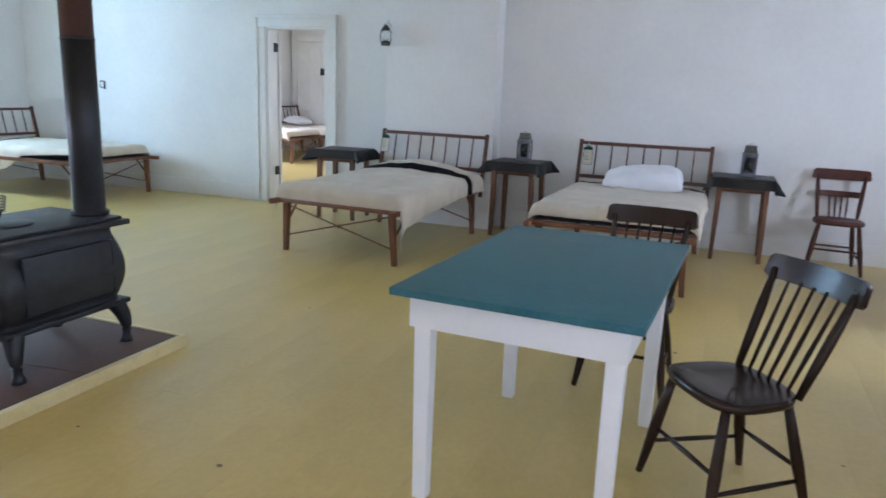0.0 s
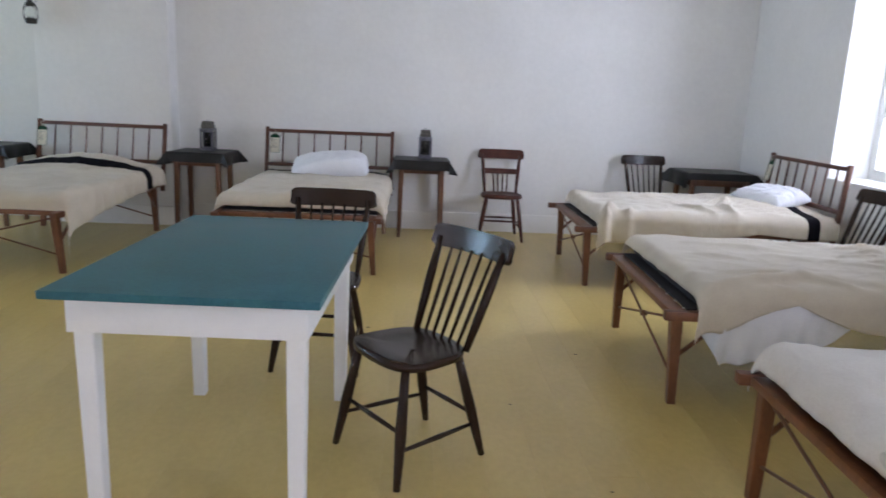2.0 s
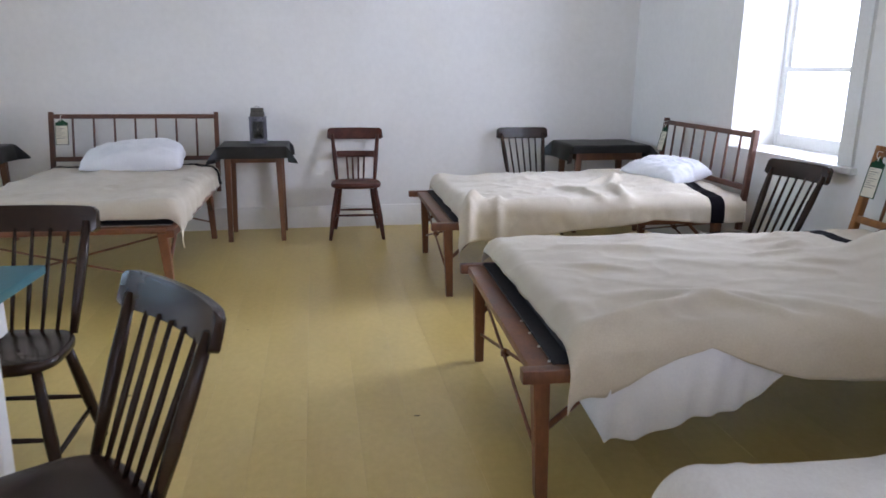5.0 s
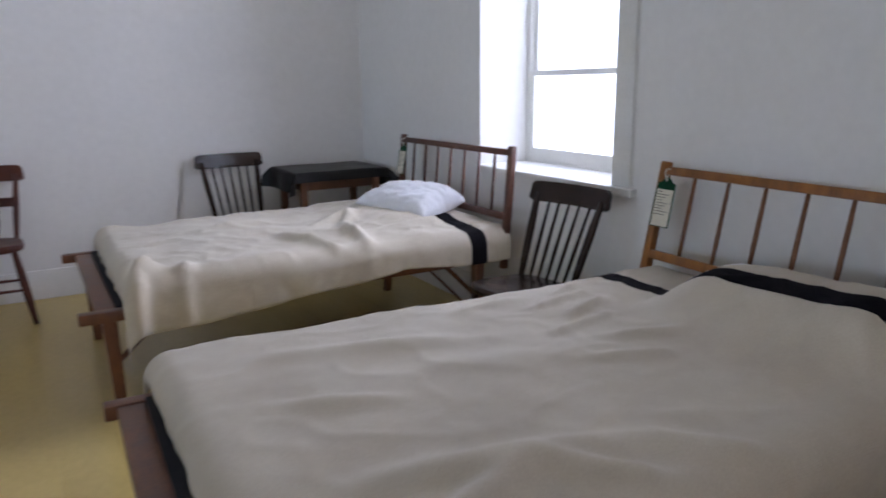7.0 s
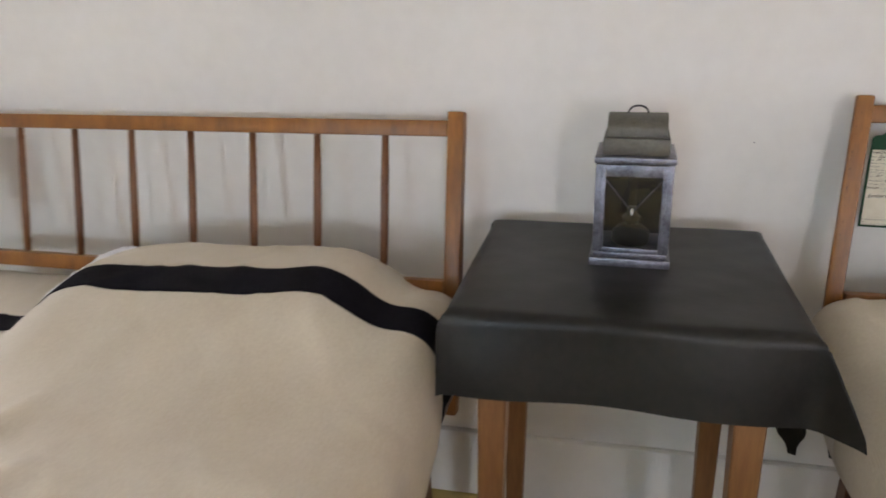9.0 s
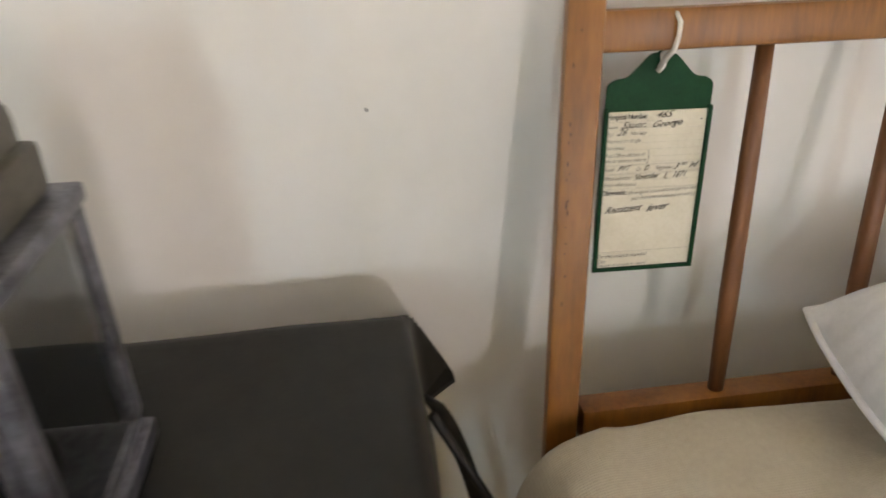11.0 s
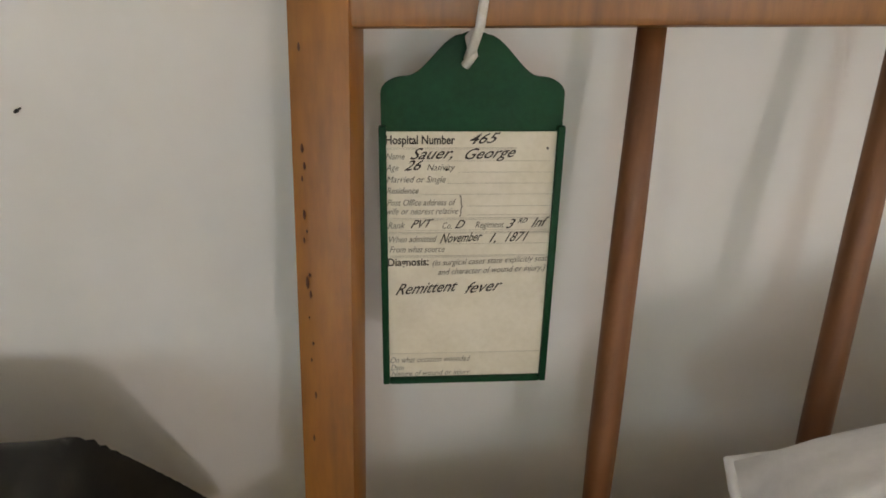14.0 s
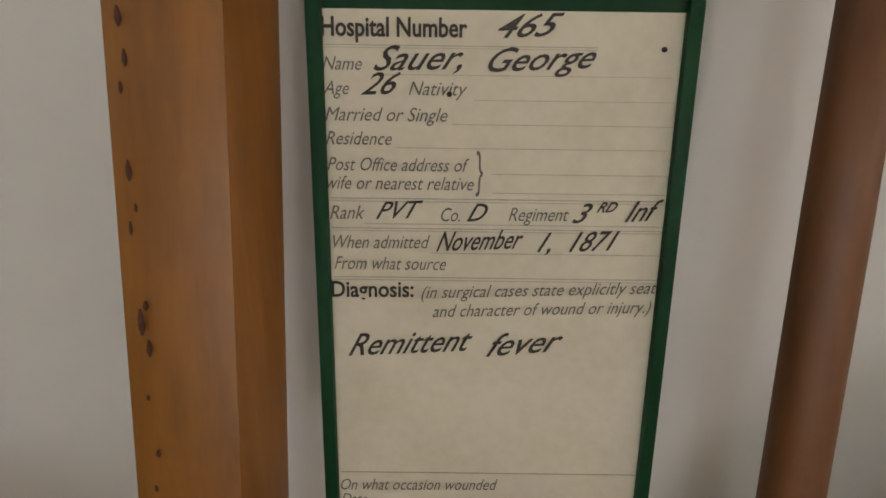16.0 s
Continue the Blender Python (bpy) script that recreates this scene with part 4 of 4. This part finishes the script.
mattress(B1, 0.10, 1.76, 1.02, 0.455, 0.535, M_NAVY, "thin dark mattress on the bed under the window", 1)
mattress(B2, 0.105, 1.82, 1.13, 0.455, 0.535, M_NAVY, "thin dark mattress showing under the blanket", 2)
mattress(A1, 0.10, 1.68, 1.03, 0.455, 0.535, M_NAVY, "thin dark mattress under a blanket", 3)
mattress(A2, 0.085, 1.68, 1.08, 0.455, 0.535, M_NAVY, "thin dark mattress showing at the foot of the bed", 4)
mattress(WB, 0.09, 1.88, 1.03, 0.455, 0.535, M_NAVY, "thin dark mattress under a white sheet", 5)
for m_ in (FB, FC):
    mattress(m_, 0.10, 1.52, 0.96, 0.455, 0.535, M_NAVY, "thin dark mattress in the further ward", 6)

blanket(B1, "rumpled cream wool blanket with a black band, ridged folds", 0.09, 1.84, 1.185, 0.570, (0.15, 0.05), 1.3, band=(1.61, 1.70), side=(-1, (1.35, 1.3, 1.05, 0.9, 0.65, 0.85, 0.85)), ripple=0.006,
        bump=((1.55, 0.1, 0.26, 0.4, 0.045, 3),), wrinkle=0.013,
        ridges=((0.22, -0.50, 0.10, -0.62, 0.03, 0.07), (0.95, -0.54, 0.82, -0.15, 0.03, 0.045), (1.10, -0.56, 1.16, -0.12, 0.03, 0.04), (1.16, -0.12, 1.30, 0.10, 0.03, 0.03), (0.55, 0.1, 0.85, 0.22, 0.05, 0.025), (1.05, 0.0, 1.35, 0.12, 0.04, 0.03), (0.35, -0.5, 0.3, -0.6, 0.03, 0.03)))
blanket(B2, "cream wool blanket with a black band drawn over a pillow", 0.088, 1.90, 1.225, 0.570, (0.14, 0.06), 5.1, band=(1.612, 1.682), side=(-1, (1.2, 1.3, 0.85, 0.45, 0.25, 0.6, 0.9, 1.1, 1.15, 1.2, 1.2, 1.2, 1.1, 1.1, 1.1, 1.0, 1.0, 1.0)),
        bump=((1.74, -0.14, 0.25, 0.33, 0.134, 7), (1.69, -0.60, 0.18, 0.22, 0.085, 2)), wrinkle=0.008, skew=-0.025, foot_fall=0.03, ripple=0.006,
        ridges=((0.16, -0.56, 0.62, -0.40, 0.035, 0.045), (0.62, -0.40, 0.80, -0.55, 0.03, 0.03), (0.30, -0.30, 0.85, -0.42, 0.05, 0.03), (0.85, -0.42, 1.05, -0.58, 0.04, 0.02), (0.6, 0.1, 1.1, 0.0, 0.07, 0.016), (1.25, 0.25, 1.45, 0.33, 0.024, 0.024), (1.2, 0.05, 1.4, -0.03, 0.026, 0.020), (1.35, 0.45, 1.5, 0.5, 0.02, 0.02), (1.10, 0.16, 1.36, 0.20, 0.018, 0.018), (1.18, 0.36, 1.42, 0.42, 0.018, 0.018),
                (1.02, -0.04, 1.26, -0.12, 0.024, 0.016), (0.34, 0.36, 0.92, 0.22, 0.045, 0.018), (0.28, 0.08, 0.55, -0.02, 0.03, 0.018), (0.95, 0.44, 1.2, 0.48, 0.02, 0.014)))
blanket(B3C, "worn off-white tufted mattress, dimpled and stained", 0.015, 1.80, 1.21, 0.570, (0.10, 0.07), 8.6, mat=M_TICK, name="mattress", wrinkle=0.010, cat="mattress",
        ridges=((0.18, 0.10, 0.34, -0.02, 0.03, 0.014), (0.14, -0.06, 0.30, -0.20, 0.025, 0.014), (0.32, 0.30, 0.50, 0.16, 0.03, 0.012), (0.42, -0.02, 0.56, -0.16, 0.03, 0.012), (0.10, 0.34, 0.26, 0.40, 0.03, 0.010)),
        dimples=((0.27, 0.21, 0.045, 0.026), (0.23, -0.12, 0.04, 0.026), (0.12, -0.23, 0.035, 0.018), (0.42, 0.06, 0.05, 0.022), (0.44, -0.24, 0.045, 0.022), (0.62, 0.05, 0.06, 0.02), (0.62, 0.32, 0.05, 0.02), (0.64, -0.38, 0.05, 0.02), (0.9, 0.18, 0.05, 0.02), (0.9, -0.12, 0.06, 0.02), (0.36, -0.4, 0.05, 0.015)), stain=(0.024, 0.42, 0.024))
blanket(B3C, "folded cream wool blanket at the head of the bed", 1.18, 1.875, 1.215, 0.604, (0.14, 0.10), 3.9, wrinkle=0.011, foot_fall=0.04, band=(1.30, 1.38), bump=((1.80, 0.40, 0.22, 0.34, 0.035, 3),),
        ridges=((1.62, 0.50, 1.80, 0.30, 0.02, 0.03), (1.5, 0.42, 1.75, 0.22, 0.03, 0.02), (1.45, 0.5, 1.6, 0.52, 0.02, 0.02)))
blanket(B3C @ pose(0, -0.16, 0), "white sheet turned out at the head of the bed", 1.40, 1.875, 0.84, 0.612, (0.0, 0.02), 6.1, mat=M_SHEET, name="bed_sheet", wrinkle=0.012, foot_fall=0.0, cat="sheet", head_fall=0.03)
blanket(A1, "cream wool blanket with a black band at the head", 0.02, 1.68, 1.18, 0.572, (0.16, 0.14), 6.4, band=(1.30, 1.40), bump=((1.52, 0, 0.22, 0.46, 0.11, 3),), wrinkle=0.013, foot_fall=0.12, side=(-1, (1.6, 1.1, 0.8, 0.8)))
blanket(A2, "cream wool blanket hanging unevenly over a dark mattress", 0.065, 1.68, 1.21, 0.572, (0.14, 0.10), 9.2, band=(1.56, 1.63), wrinkle=0.015, foot_fall=0.062, side=(-1, (0.95, 0.8, 0.7, 0.75, 0.8)), skew=0.02)
blanket(WB, "pale wool blanket hanging lower over the side near the head", 0.04, 1.85, 1.12, 0.575, (0.12, 0.25), 4.4, band=(1.66, 1.74), wrinkle=0.013, foot_fall=0.065, side=(1, (0.08, 0.12, 0.22, 0.3, 0.95, 1.1, 0.9, 0.95)))
for m_ in (FB, FC):
    blanket(m_, "pale blanket on a bed in the further ward", 0.07, 1.52, 1.08, 0.575, (0.08, 0.1), 7.4, wrinkle=0.010, foot_fall=0.07)

pillow(B1 @ pose(1.625, 0.05, 0.602, 4, -12, 16), 0.36, 0.60, 0.115, 1.6, "crumpled white pillow on a cream blanket", 0.3)
pillow(B3C @ pose(1.745, 0.008, 0.636, 0, -13, 0), 0.40, 0.74, 0.15, 2.0, "white cotton pillow with fine stripes", mat=M_RIB, hem=0.0035)
pillow(B2 @ pose(1.74, -0.12, 0.585, 0, -6, 0), 0.30, 0.70, 0.10, 5.0, "white pillow mostly covered by the blanket")
pillow(A2 @ pose(1.46, -0.05, 0.595, 0, -14, 3), 0.38, 0.74, 0.17, 3.0, "plump white pillow on a cream blanket", 0.32)
pillow(FC @ pose(1.38, 0.0, 0.60, 0, -10, 0), 0.36, 0.68, 0.14, 4.0, "white pillow in the further ward")



def skirt(u, v):
    """White sheet showing below the blanket, gathered, its hem rising towards the head."""
    x = 0.20 + 0.60 * u
    low = 0.20 + 0.13 * u + 0.08 * u ** 6 + 0.14 * max(0.0, 1 - u / 0.1) + 0.008 * math.sin(u * 15)
    z = 0.525 + (low - 0.525) * v
    rip = 0.001 + 0.010 * math.sin(u * 40 + 1.3 * math.sin(u * 9) + 0.6 * v) + 0.006 * nz(u * 6, v * 2, 3.3)
    y = -0.6035 - 0.012 * v * (1 - u) + rip * v ** 0.5 * (1 - u ** 3) + 0.012 * max(0.0, u - 0.75) / 0.25
    if u < 0.06:
        y += (0.06 - u) * 1.2 * v
    return Vector((x - 0.05 * v * (1 - u), y, z))


sk = part("bed_sheet", sheet_mesh(110, 26, skirt, 0.0015), M_SHEET, None, "white sheet hanging gathered from under a blanket", 1.2)
sk.matrix_basis = B2
tagged(sk, category="sheet")

# bedside tables, oilcloths and lanterns
TE = pose(3.074, 2.635, 0, 0, 0, -2.2)
side_table(TE, 0.415, 0.465, 0.733, "wooden bedside table with tapered legs under black oilcloth", M_LEG)
cloth = oilcloth(TE, 0.424, 0.473, 0.733, (0.145, 0.07), 1.0, "black oilcloth draped over a bedside table", stand=0.8, slip=-0.045)


def hanging_corner(u, v):
    """The cloth's long back corner, twisted into a hanging strip that widens near its end."""
    half = 0.007 + 0.020 * math.exp(-((u - 0.86) / 0.09) ** 2) * (1 if u < 0.9 else (1 - u) * 10)
    return Vector((0.165 + 0.004 * math.sin(9 * u) + 0.006 * (v - 0.5), -0.258 - 0.095 * u ** 0.6 + (2 * v - 1) * half, 0.700 - 0.405 * u))


part("hanging_corner", sheet_mesh(40, 6, hanging_corner, 0.0016), M_OIL, cloth, "black cloth corner hanging as a strip", 1.0)
part("hanging_tie", tube(bmesh.new(), [(0.15, -0.265, 0.69), (0.15, -0.325, 0.56), (0.16, -0.385, 0.42), (0.162, -0.41, 0.35), (0.162, -0.422, 0.30)], 0.004, 6), M_OIL, cloth, "thin black tie")
lantern(pose(3.124, 2.622, 0.7385, 0, 0, -4) @ Matrix.Scale(0.916, 4), "tarnished square tin lantern with glass panes", w=0.129)
for x, y, yaw, hgt, lan, tilt, seed in ((0.295, 6.835, 0, 0.72, True, 0, 2.0), (-1.72, 6.78, -3, 0.72, True, 0, 3.0), (-3.62, 6.72, 2, 0.72, False, 0, 4.0)):
    TM = pose(x, y, 0, 0, 0, yaw)
    side_table(TM, 0.46, 0.42, hgt, "wooden bedside table with tapered legs under black oilcloth")
    oilcloth(TM, 0.472, 0.432, hgt, (0.13, 0.10), seed, "black oilcloth draped over a bedside table", stand=1.3)
    if lan:
        lantern(pose(x + 0.03, y + 0.06, hgt + 0.0065, 0, 0, 90), "dark tin lantern on a bedside table")
TN = pose(3.085, 6.80, 0, 0, 0, 0)
side_table(TN, 0.60, 0.46, 0.71, "wooden corner table under black oilcloth")
oilcloth(TN, 0.612, 0.472, 0.71, (0.15, 0.075), 5.0, "black oilcloth draped over the corner table", stand=1.5)

# chairs
chair(pose(0.226, 2.607, 0, 0, 0, -54), M_CHAIR, "dark brown spindle-back plank chair beside the table")
chair(pose(-0.22, 3.52, 0, 0, 0, -5), M_CHAIR, "dark brown spindle-back plank chair pushed up to the table")
chair(pose(1.06, 6.785, 0, 0, 0, -3), M_CHAIR_RED, "red-brown half-spindle chair against the wall", half=True)
chair(pose(2.475, 6.72, 0, 0, 0, 3), M_CHAIR, "dark grey-brown spindle-back chair against the wall")
chair(pose(3.01, 4.535, 0, 0, 0, -84), M_CHAIR, "dark spindle-back chair below the window")

# work table
tbl = thing("table", pose(-0.405, 2.665, 0, 0, 0, -2.5), "painted table with a teal top and white legs", "table")
part("tabletop", box(bmesh.new(), -0.39, -0.625, 0.727, 0.39, 0.625, 0.752, 0.004), M_TEAL, tbl, "teal painted board top")
for s in (-1, 1):
    part("apron", box(bmesh.new(), s * 0.335 - 0.011, -0.545, 0.615, s * 0.335 + 0.011, 0.445, 0.726, 0.003), M_WHITE, tbl)
    ya = -0.556 if s < 0 else 0.456
    part("apron", box(bmesh.new(), -0.345, ya - 0.011, 0.615, 0.345, ya + 0.011, 0.726, 0.003), M_WHITE, tbl)
    for yl in (-0.52, 0.40):
        part("leg", square_bar(bmesh.new(), (s * 0.305, yl, 0), (s * 0.307, yl, 0.725), 0.024, 0.030), M_WHITE, tbl)

# stove on its hearth pad
pad = thing("hearth_pad", pose(0, 0, 0), "low hearth pad of red-brown boards with a yellow painted edge", "hearth")
part("slab", boxes((-3.30, 1.15, 0.0, -2.43, 2.90, 0.055), bevel=0.004), M_BRICKPAD, pad)
part("edge_strip", boxes((-2.428, 1.13, 0.0, -2.395, 2.925, 0.062), (-3.33, 2.902, 0.0, -2.43, 2.925, 0.060), bevel=0.004), M_PADEDGE, pad, "yellow painted wooden edging")
part("crack", tube(bmesh.new(), [(-3.22, 2.3, 0.0545), (-2.9, 2.27, 0.0545), (-2.45, 2.33, 0.0545)], 0.0016, 5), M_NEARBLACK, pad)

ST = pose(-2.83, 2.41, 0.055)
stove = thing("stove", ST, "black cast-iron box stove on curved legs", "stove")
prof = []
for k in range(25):
    t = k / 24
    w = 0.205 + 0.055 * math.sin(math.pi * min(1, t * 1.12)) + (0.02 if t < 0.04 else 0)
    prof.append((w, 0.225 + 0.38 * t))


def stove_shell(bm):
    rings = []
    for w, z in prof:
        ln = 0.31 + (w - 0.205) * 0.6
        pts = []
        for k in range(40):
            a = 2 * math.pi * k / 40
            c_, s_ = math.cos(a), math.sin(a)
            pts.append((w * math.copysign(abs(c_) ** 0.22, c_), ln * math.copysign(abs(s_) ** 0.22, s_)))
        rings.append([bm.verts.new((x, y, z)) for x, y in pts])
    for a, b in zip(rings, rings[1:]):
        for k in range(40):
            bm.faces.new((a[k], a[(k + 1) % 40], b[(k + 1) % 40], b[k]))
    bm.faces.new(rings[0][::-1])
    bm.faces.new(rings[-1])
    return bm


part("firebox", stove_shell(bmesh.new()), M_IRON, stove)
part("base_moulding", boxes((-0.245, -0.34, 0.205, 0.245, 0.34, 0.232), bevel=0.011), M_IRON, stove)
part("top_plate", boxes((-0.265, -0.36, 0.605, 0.265, 0.345, 0.632), (-0.24, -0.335, 0.632, 0.24, 0.32, 0.648), bevel=0.010), M_IRON, stove)
part("side_panel", boxes((0.246, -0.24, 0.285, 0.2585, 0.23, 0.545), bevel=0.012), M_IRON, stove)
part("lid", rod(bmesh.new(), (0, -0.12, 0.648), (0, -0.12, 0.656), [(0, 0.12), (0.7, 0.12), (1, 0.115)], 28), M_IRON, stove)
for sx in (-1, 1):
    for sy in (-1, 1):
        pts = [(sx * (0.205 + 0.03 * math.sin(t * 3.1) + 0.035 * t * t * t), sy * (0.275 + 0.022 * math.sin(t * 3.1) + 0.02 * t ** 3), 0.215 * (1 - t) + 0.012 * t) for t in (k / 10 for k in range(11))]
        part("leg", tube(bmesh.new(), pts, lambda t: 0.046 - 0.027 * min(1, t * 1.25) + (0.014 * max(0, t - 0.8) * 5), 10), M_IRON, stove, "curved cast-iron leg")
pipe = thing("stove_pipe", pose(-2.745, 2.68, 0.70), "black stove pipe, rusty towards the top", "pipe")
part("lower_pipe", rod(bmesh.new(), (0, 0, 0.003), (0, 0, 0.83), [(0, 0.088), (0.02, 0.088), (0.022, 0.073), (0.985, 0.073), (0.987, 0.076), (1, 0.076)], 32), M_PIPE, pipe)
part("upper_pipe", rod(bmesh.new(), (0, 0, 0.83), (0, 0, 2.31), 0.072, 32), M_RUST, pipe, "rust-brown pipe section")
lifter = thing("lid_lifter", pose(-2.72, 2.16, 0.712, 0, 0, 20), "black iron lid lifter with a coiled wire handle", "tool")
part("shaft", tube(bmesh.new(), [(-0.06, 0, 0.0), (-0.02, 0, 0.005), (0.03, 0, 0.05), (0.05, 0, 0.09)], 0.006, 8), M_IRON, lifter)
part("coil", tube(bmesh.new(), [(0.05 + 0.010 * k / 40 * 1.2 + 0.011 * math.cos(k * 0.9), 0.011 * math.sin(k * 0.9), 0.08 + 0.07 * k / 40) for k in range(41)], 0.0028, 6), M_TIN, lifter)

# wall fittings
lamp = thing("wall_lamp", pose(-3.19, 6.80, 1.78), "small tin oil lamp with glass globe hung on the chimney breast", "lamp")
part("font", rod(bmesh.new(), (0, 0, 0), (0, 0, 0.05), [(0, 0.04), (0.2, 0.048), (0.8, 0.046), (1, 0.02)], 20), M_TINDARK, lamp)
part("globe", rod(bmesh.new(), (0, 0, 0.055), (0, 0, 0.15), [(0, 0.028), (0.4, 0.046), (0.7, 0.04), (1, 0.026)], 20), M_GLASS, lamp)
part("cap", rod(bmesh.new(), (0, 0, 0.15), (0, 0, 0.20), [(0, 0.032), (0.3, 0.036), (0.5, 0.022), (1, 0.018)], 20), M_TINDARK, lamp)
for s in (-1, 1):
    part("side_tube", tube(bmesh.new(), [(s * 0.046, 0, 0.02), (s * 0.06, 0, 0.06), (s * 0.058, 0, 0.13), (s * 0.03, 0, 0.18)], 0.006, 8), M_TINDARK, lamp)
part("bail", tube(bmesh.new(), [(0.04 * math.cos(a), 0.02 + 0.03 * math.sin(a), 0.18 + 0.045 * math.sin(a)) for a in (math.pi * k / 10 for k in range(11))], 0.0022, 6), M_BLACK, lamp)
part("hook", tube(bmesh.new(), [(0, 0.069, 0.25), (0, 0.05, 0.245), (0, 0.045, 0.225), (0, 0.05, 0.21)], 0.003, 6), M_BLACK, lamp)
sconce = thing("wall_hook", pose(-7.29, 7.10, 1.22), "small black iron wall bracket", "hook")
part("plate", boxes((-0.012, -0.012, 0, 0.012, -0.001, 0.10), bevel=0.003), M_BLACK, sconce)
part("arm", tube(bmesh.new(), [(0, -0.01, 0.02), (0, -0.06, 0.015), (0, -0.075, 0.04), (0.0, -0.075, 0.095), (0, -0.05, 0.10), (0, -0.01, 0.09)], 0.007, 8), M_BLACK, sconce)

nail = thing("nail", pose(3.366, 2.387, 0.889), "small dark nail in the plaster above the bedside table", "nail")
part("head", rod(bmesh.new(), (-0.003, 0, 0), (0.004, 0, 0), [(0, 0.0008), (0.4, 0.0011), (0.5, 0.0006), (1, 0.0006)], 8), M_BLACK, nail)

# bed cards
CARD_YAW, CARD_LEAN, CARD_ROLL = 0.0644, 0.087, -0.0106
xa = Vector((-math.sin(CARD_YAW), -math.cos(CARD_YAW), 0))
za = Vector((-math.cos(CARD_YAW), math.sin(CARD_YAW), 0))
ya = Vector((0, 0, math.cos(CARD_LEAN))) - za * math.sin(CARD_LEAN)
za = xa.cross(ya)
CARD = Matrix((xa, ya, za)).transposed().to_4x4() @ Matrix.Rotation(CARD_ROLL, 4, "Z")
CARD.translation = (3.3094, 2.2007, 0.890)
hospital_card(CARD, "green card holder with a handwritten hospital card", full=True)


def headboard_card(bedm, L, y, z=0.86, roll=0.0):
    local = Matrix(((0, 0.205, -1, 0), (-1, 0, 0, 0), (0, 1, 0.205, 0), (0, 0, 0, 1)))
    mm = bedm @ Matrix.Translation((L - 0.205 * (0.957 - z) - 0.022, y, z)) @ local.to_quaternion().to_matrix().to_4x4() @ pose(0, 0, 0, 0, 0, roll)
    hospital_card(mm, "small green card holder with white card on a bed post")


headboard_card(B2, 1.944, 0.585, 0.86)
headboard_card(B1, 1.866, 0.545, 0.86)
headboard_card(A2, 1.80, 0.555, 0.86)
headboard_card(A1, 1.79, 0.575, 0.86)

# scuffs and specks on the floor
rs = random.Random(5)
for k in range(14):
    x, y = rs.uniform(-2.2, 1.3), rs.uniform(1.2, 5.0)
    c = Vector((x, y, 0.0012))
    s = part("floor_scuff", rod(bmesh.new(), c, c + Vector((0, 0, 0.0008)), rs.uniform(0.006, 0.014), 7, rs.uniform(0.3, 0.8)), M_SPECK)
    s["kind"] = "stuff"

# ---- floor boards ----
floor_ob = bpy.data.objects["floor"]
PW = 0.189


def plank_mesh(length):
    bm = bmesh.new()
    g_ = 0.0
    e = 0.0009
    vs = [[bm.verts.new((x, y, z)) for x, y in ((-PW / 2 + g_ + i, -length / 2 + g_ + i), (PW / 2 - g_ - i, -length / 2 + g_ + i), (PW / 2 - g_ - i, length / 2 - g_ - i), (-PW / 2 + g_ + i, length / 2 - g_ - i))]
          for z, i in ((-0.012, 0), (-0.0007, 0), (0, e))]
    for a, b in zip(vs, vs[1:]):
        for k in range(4):
            bm.faces.new((a[k], a[(k + 1) % 4], b[(k + 1) % 4], b[k]))
    bm.faces.new(vs[2])
    me = bpy.data.meshes.new("floor_board")
    bm.to_mesh(me)
    bm.free()
    me.materials.append(M_FLOOR)
    return me


span = 13.6 - YS
layouts = [[0.30, 0.36, 0.34], [0.22, 0.40, 0.38], [0.37, 0.30, 0.33], [0.28, 0.33, 0.39]]
cache = {}
row, x = 0, XW - 0.3 + PW / 2
while x < XE + 0.2:
    at_y = YS
    for frac in layouts[(row * 3) % 4]:
        ln = round(frac * span, 4)
        if ln not in cache:
            cache[ln] = plank_mesh(ln)
        p = new("floor_board", cache[ln])
        p.parent = floor_ob
        p.location = (x, at_y + ln / 2, 0)
        at_y += ln
    row, x = row + 1, x + PW
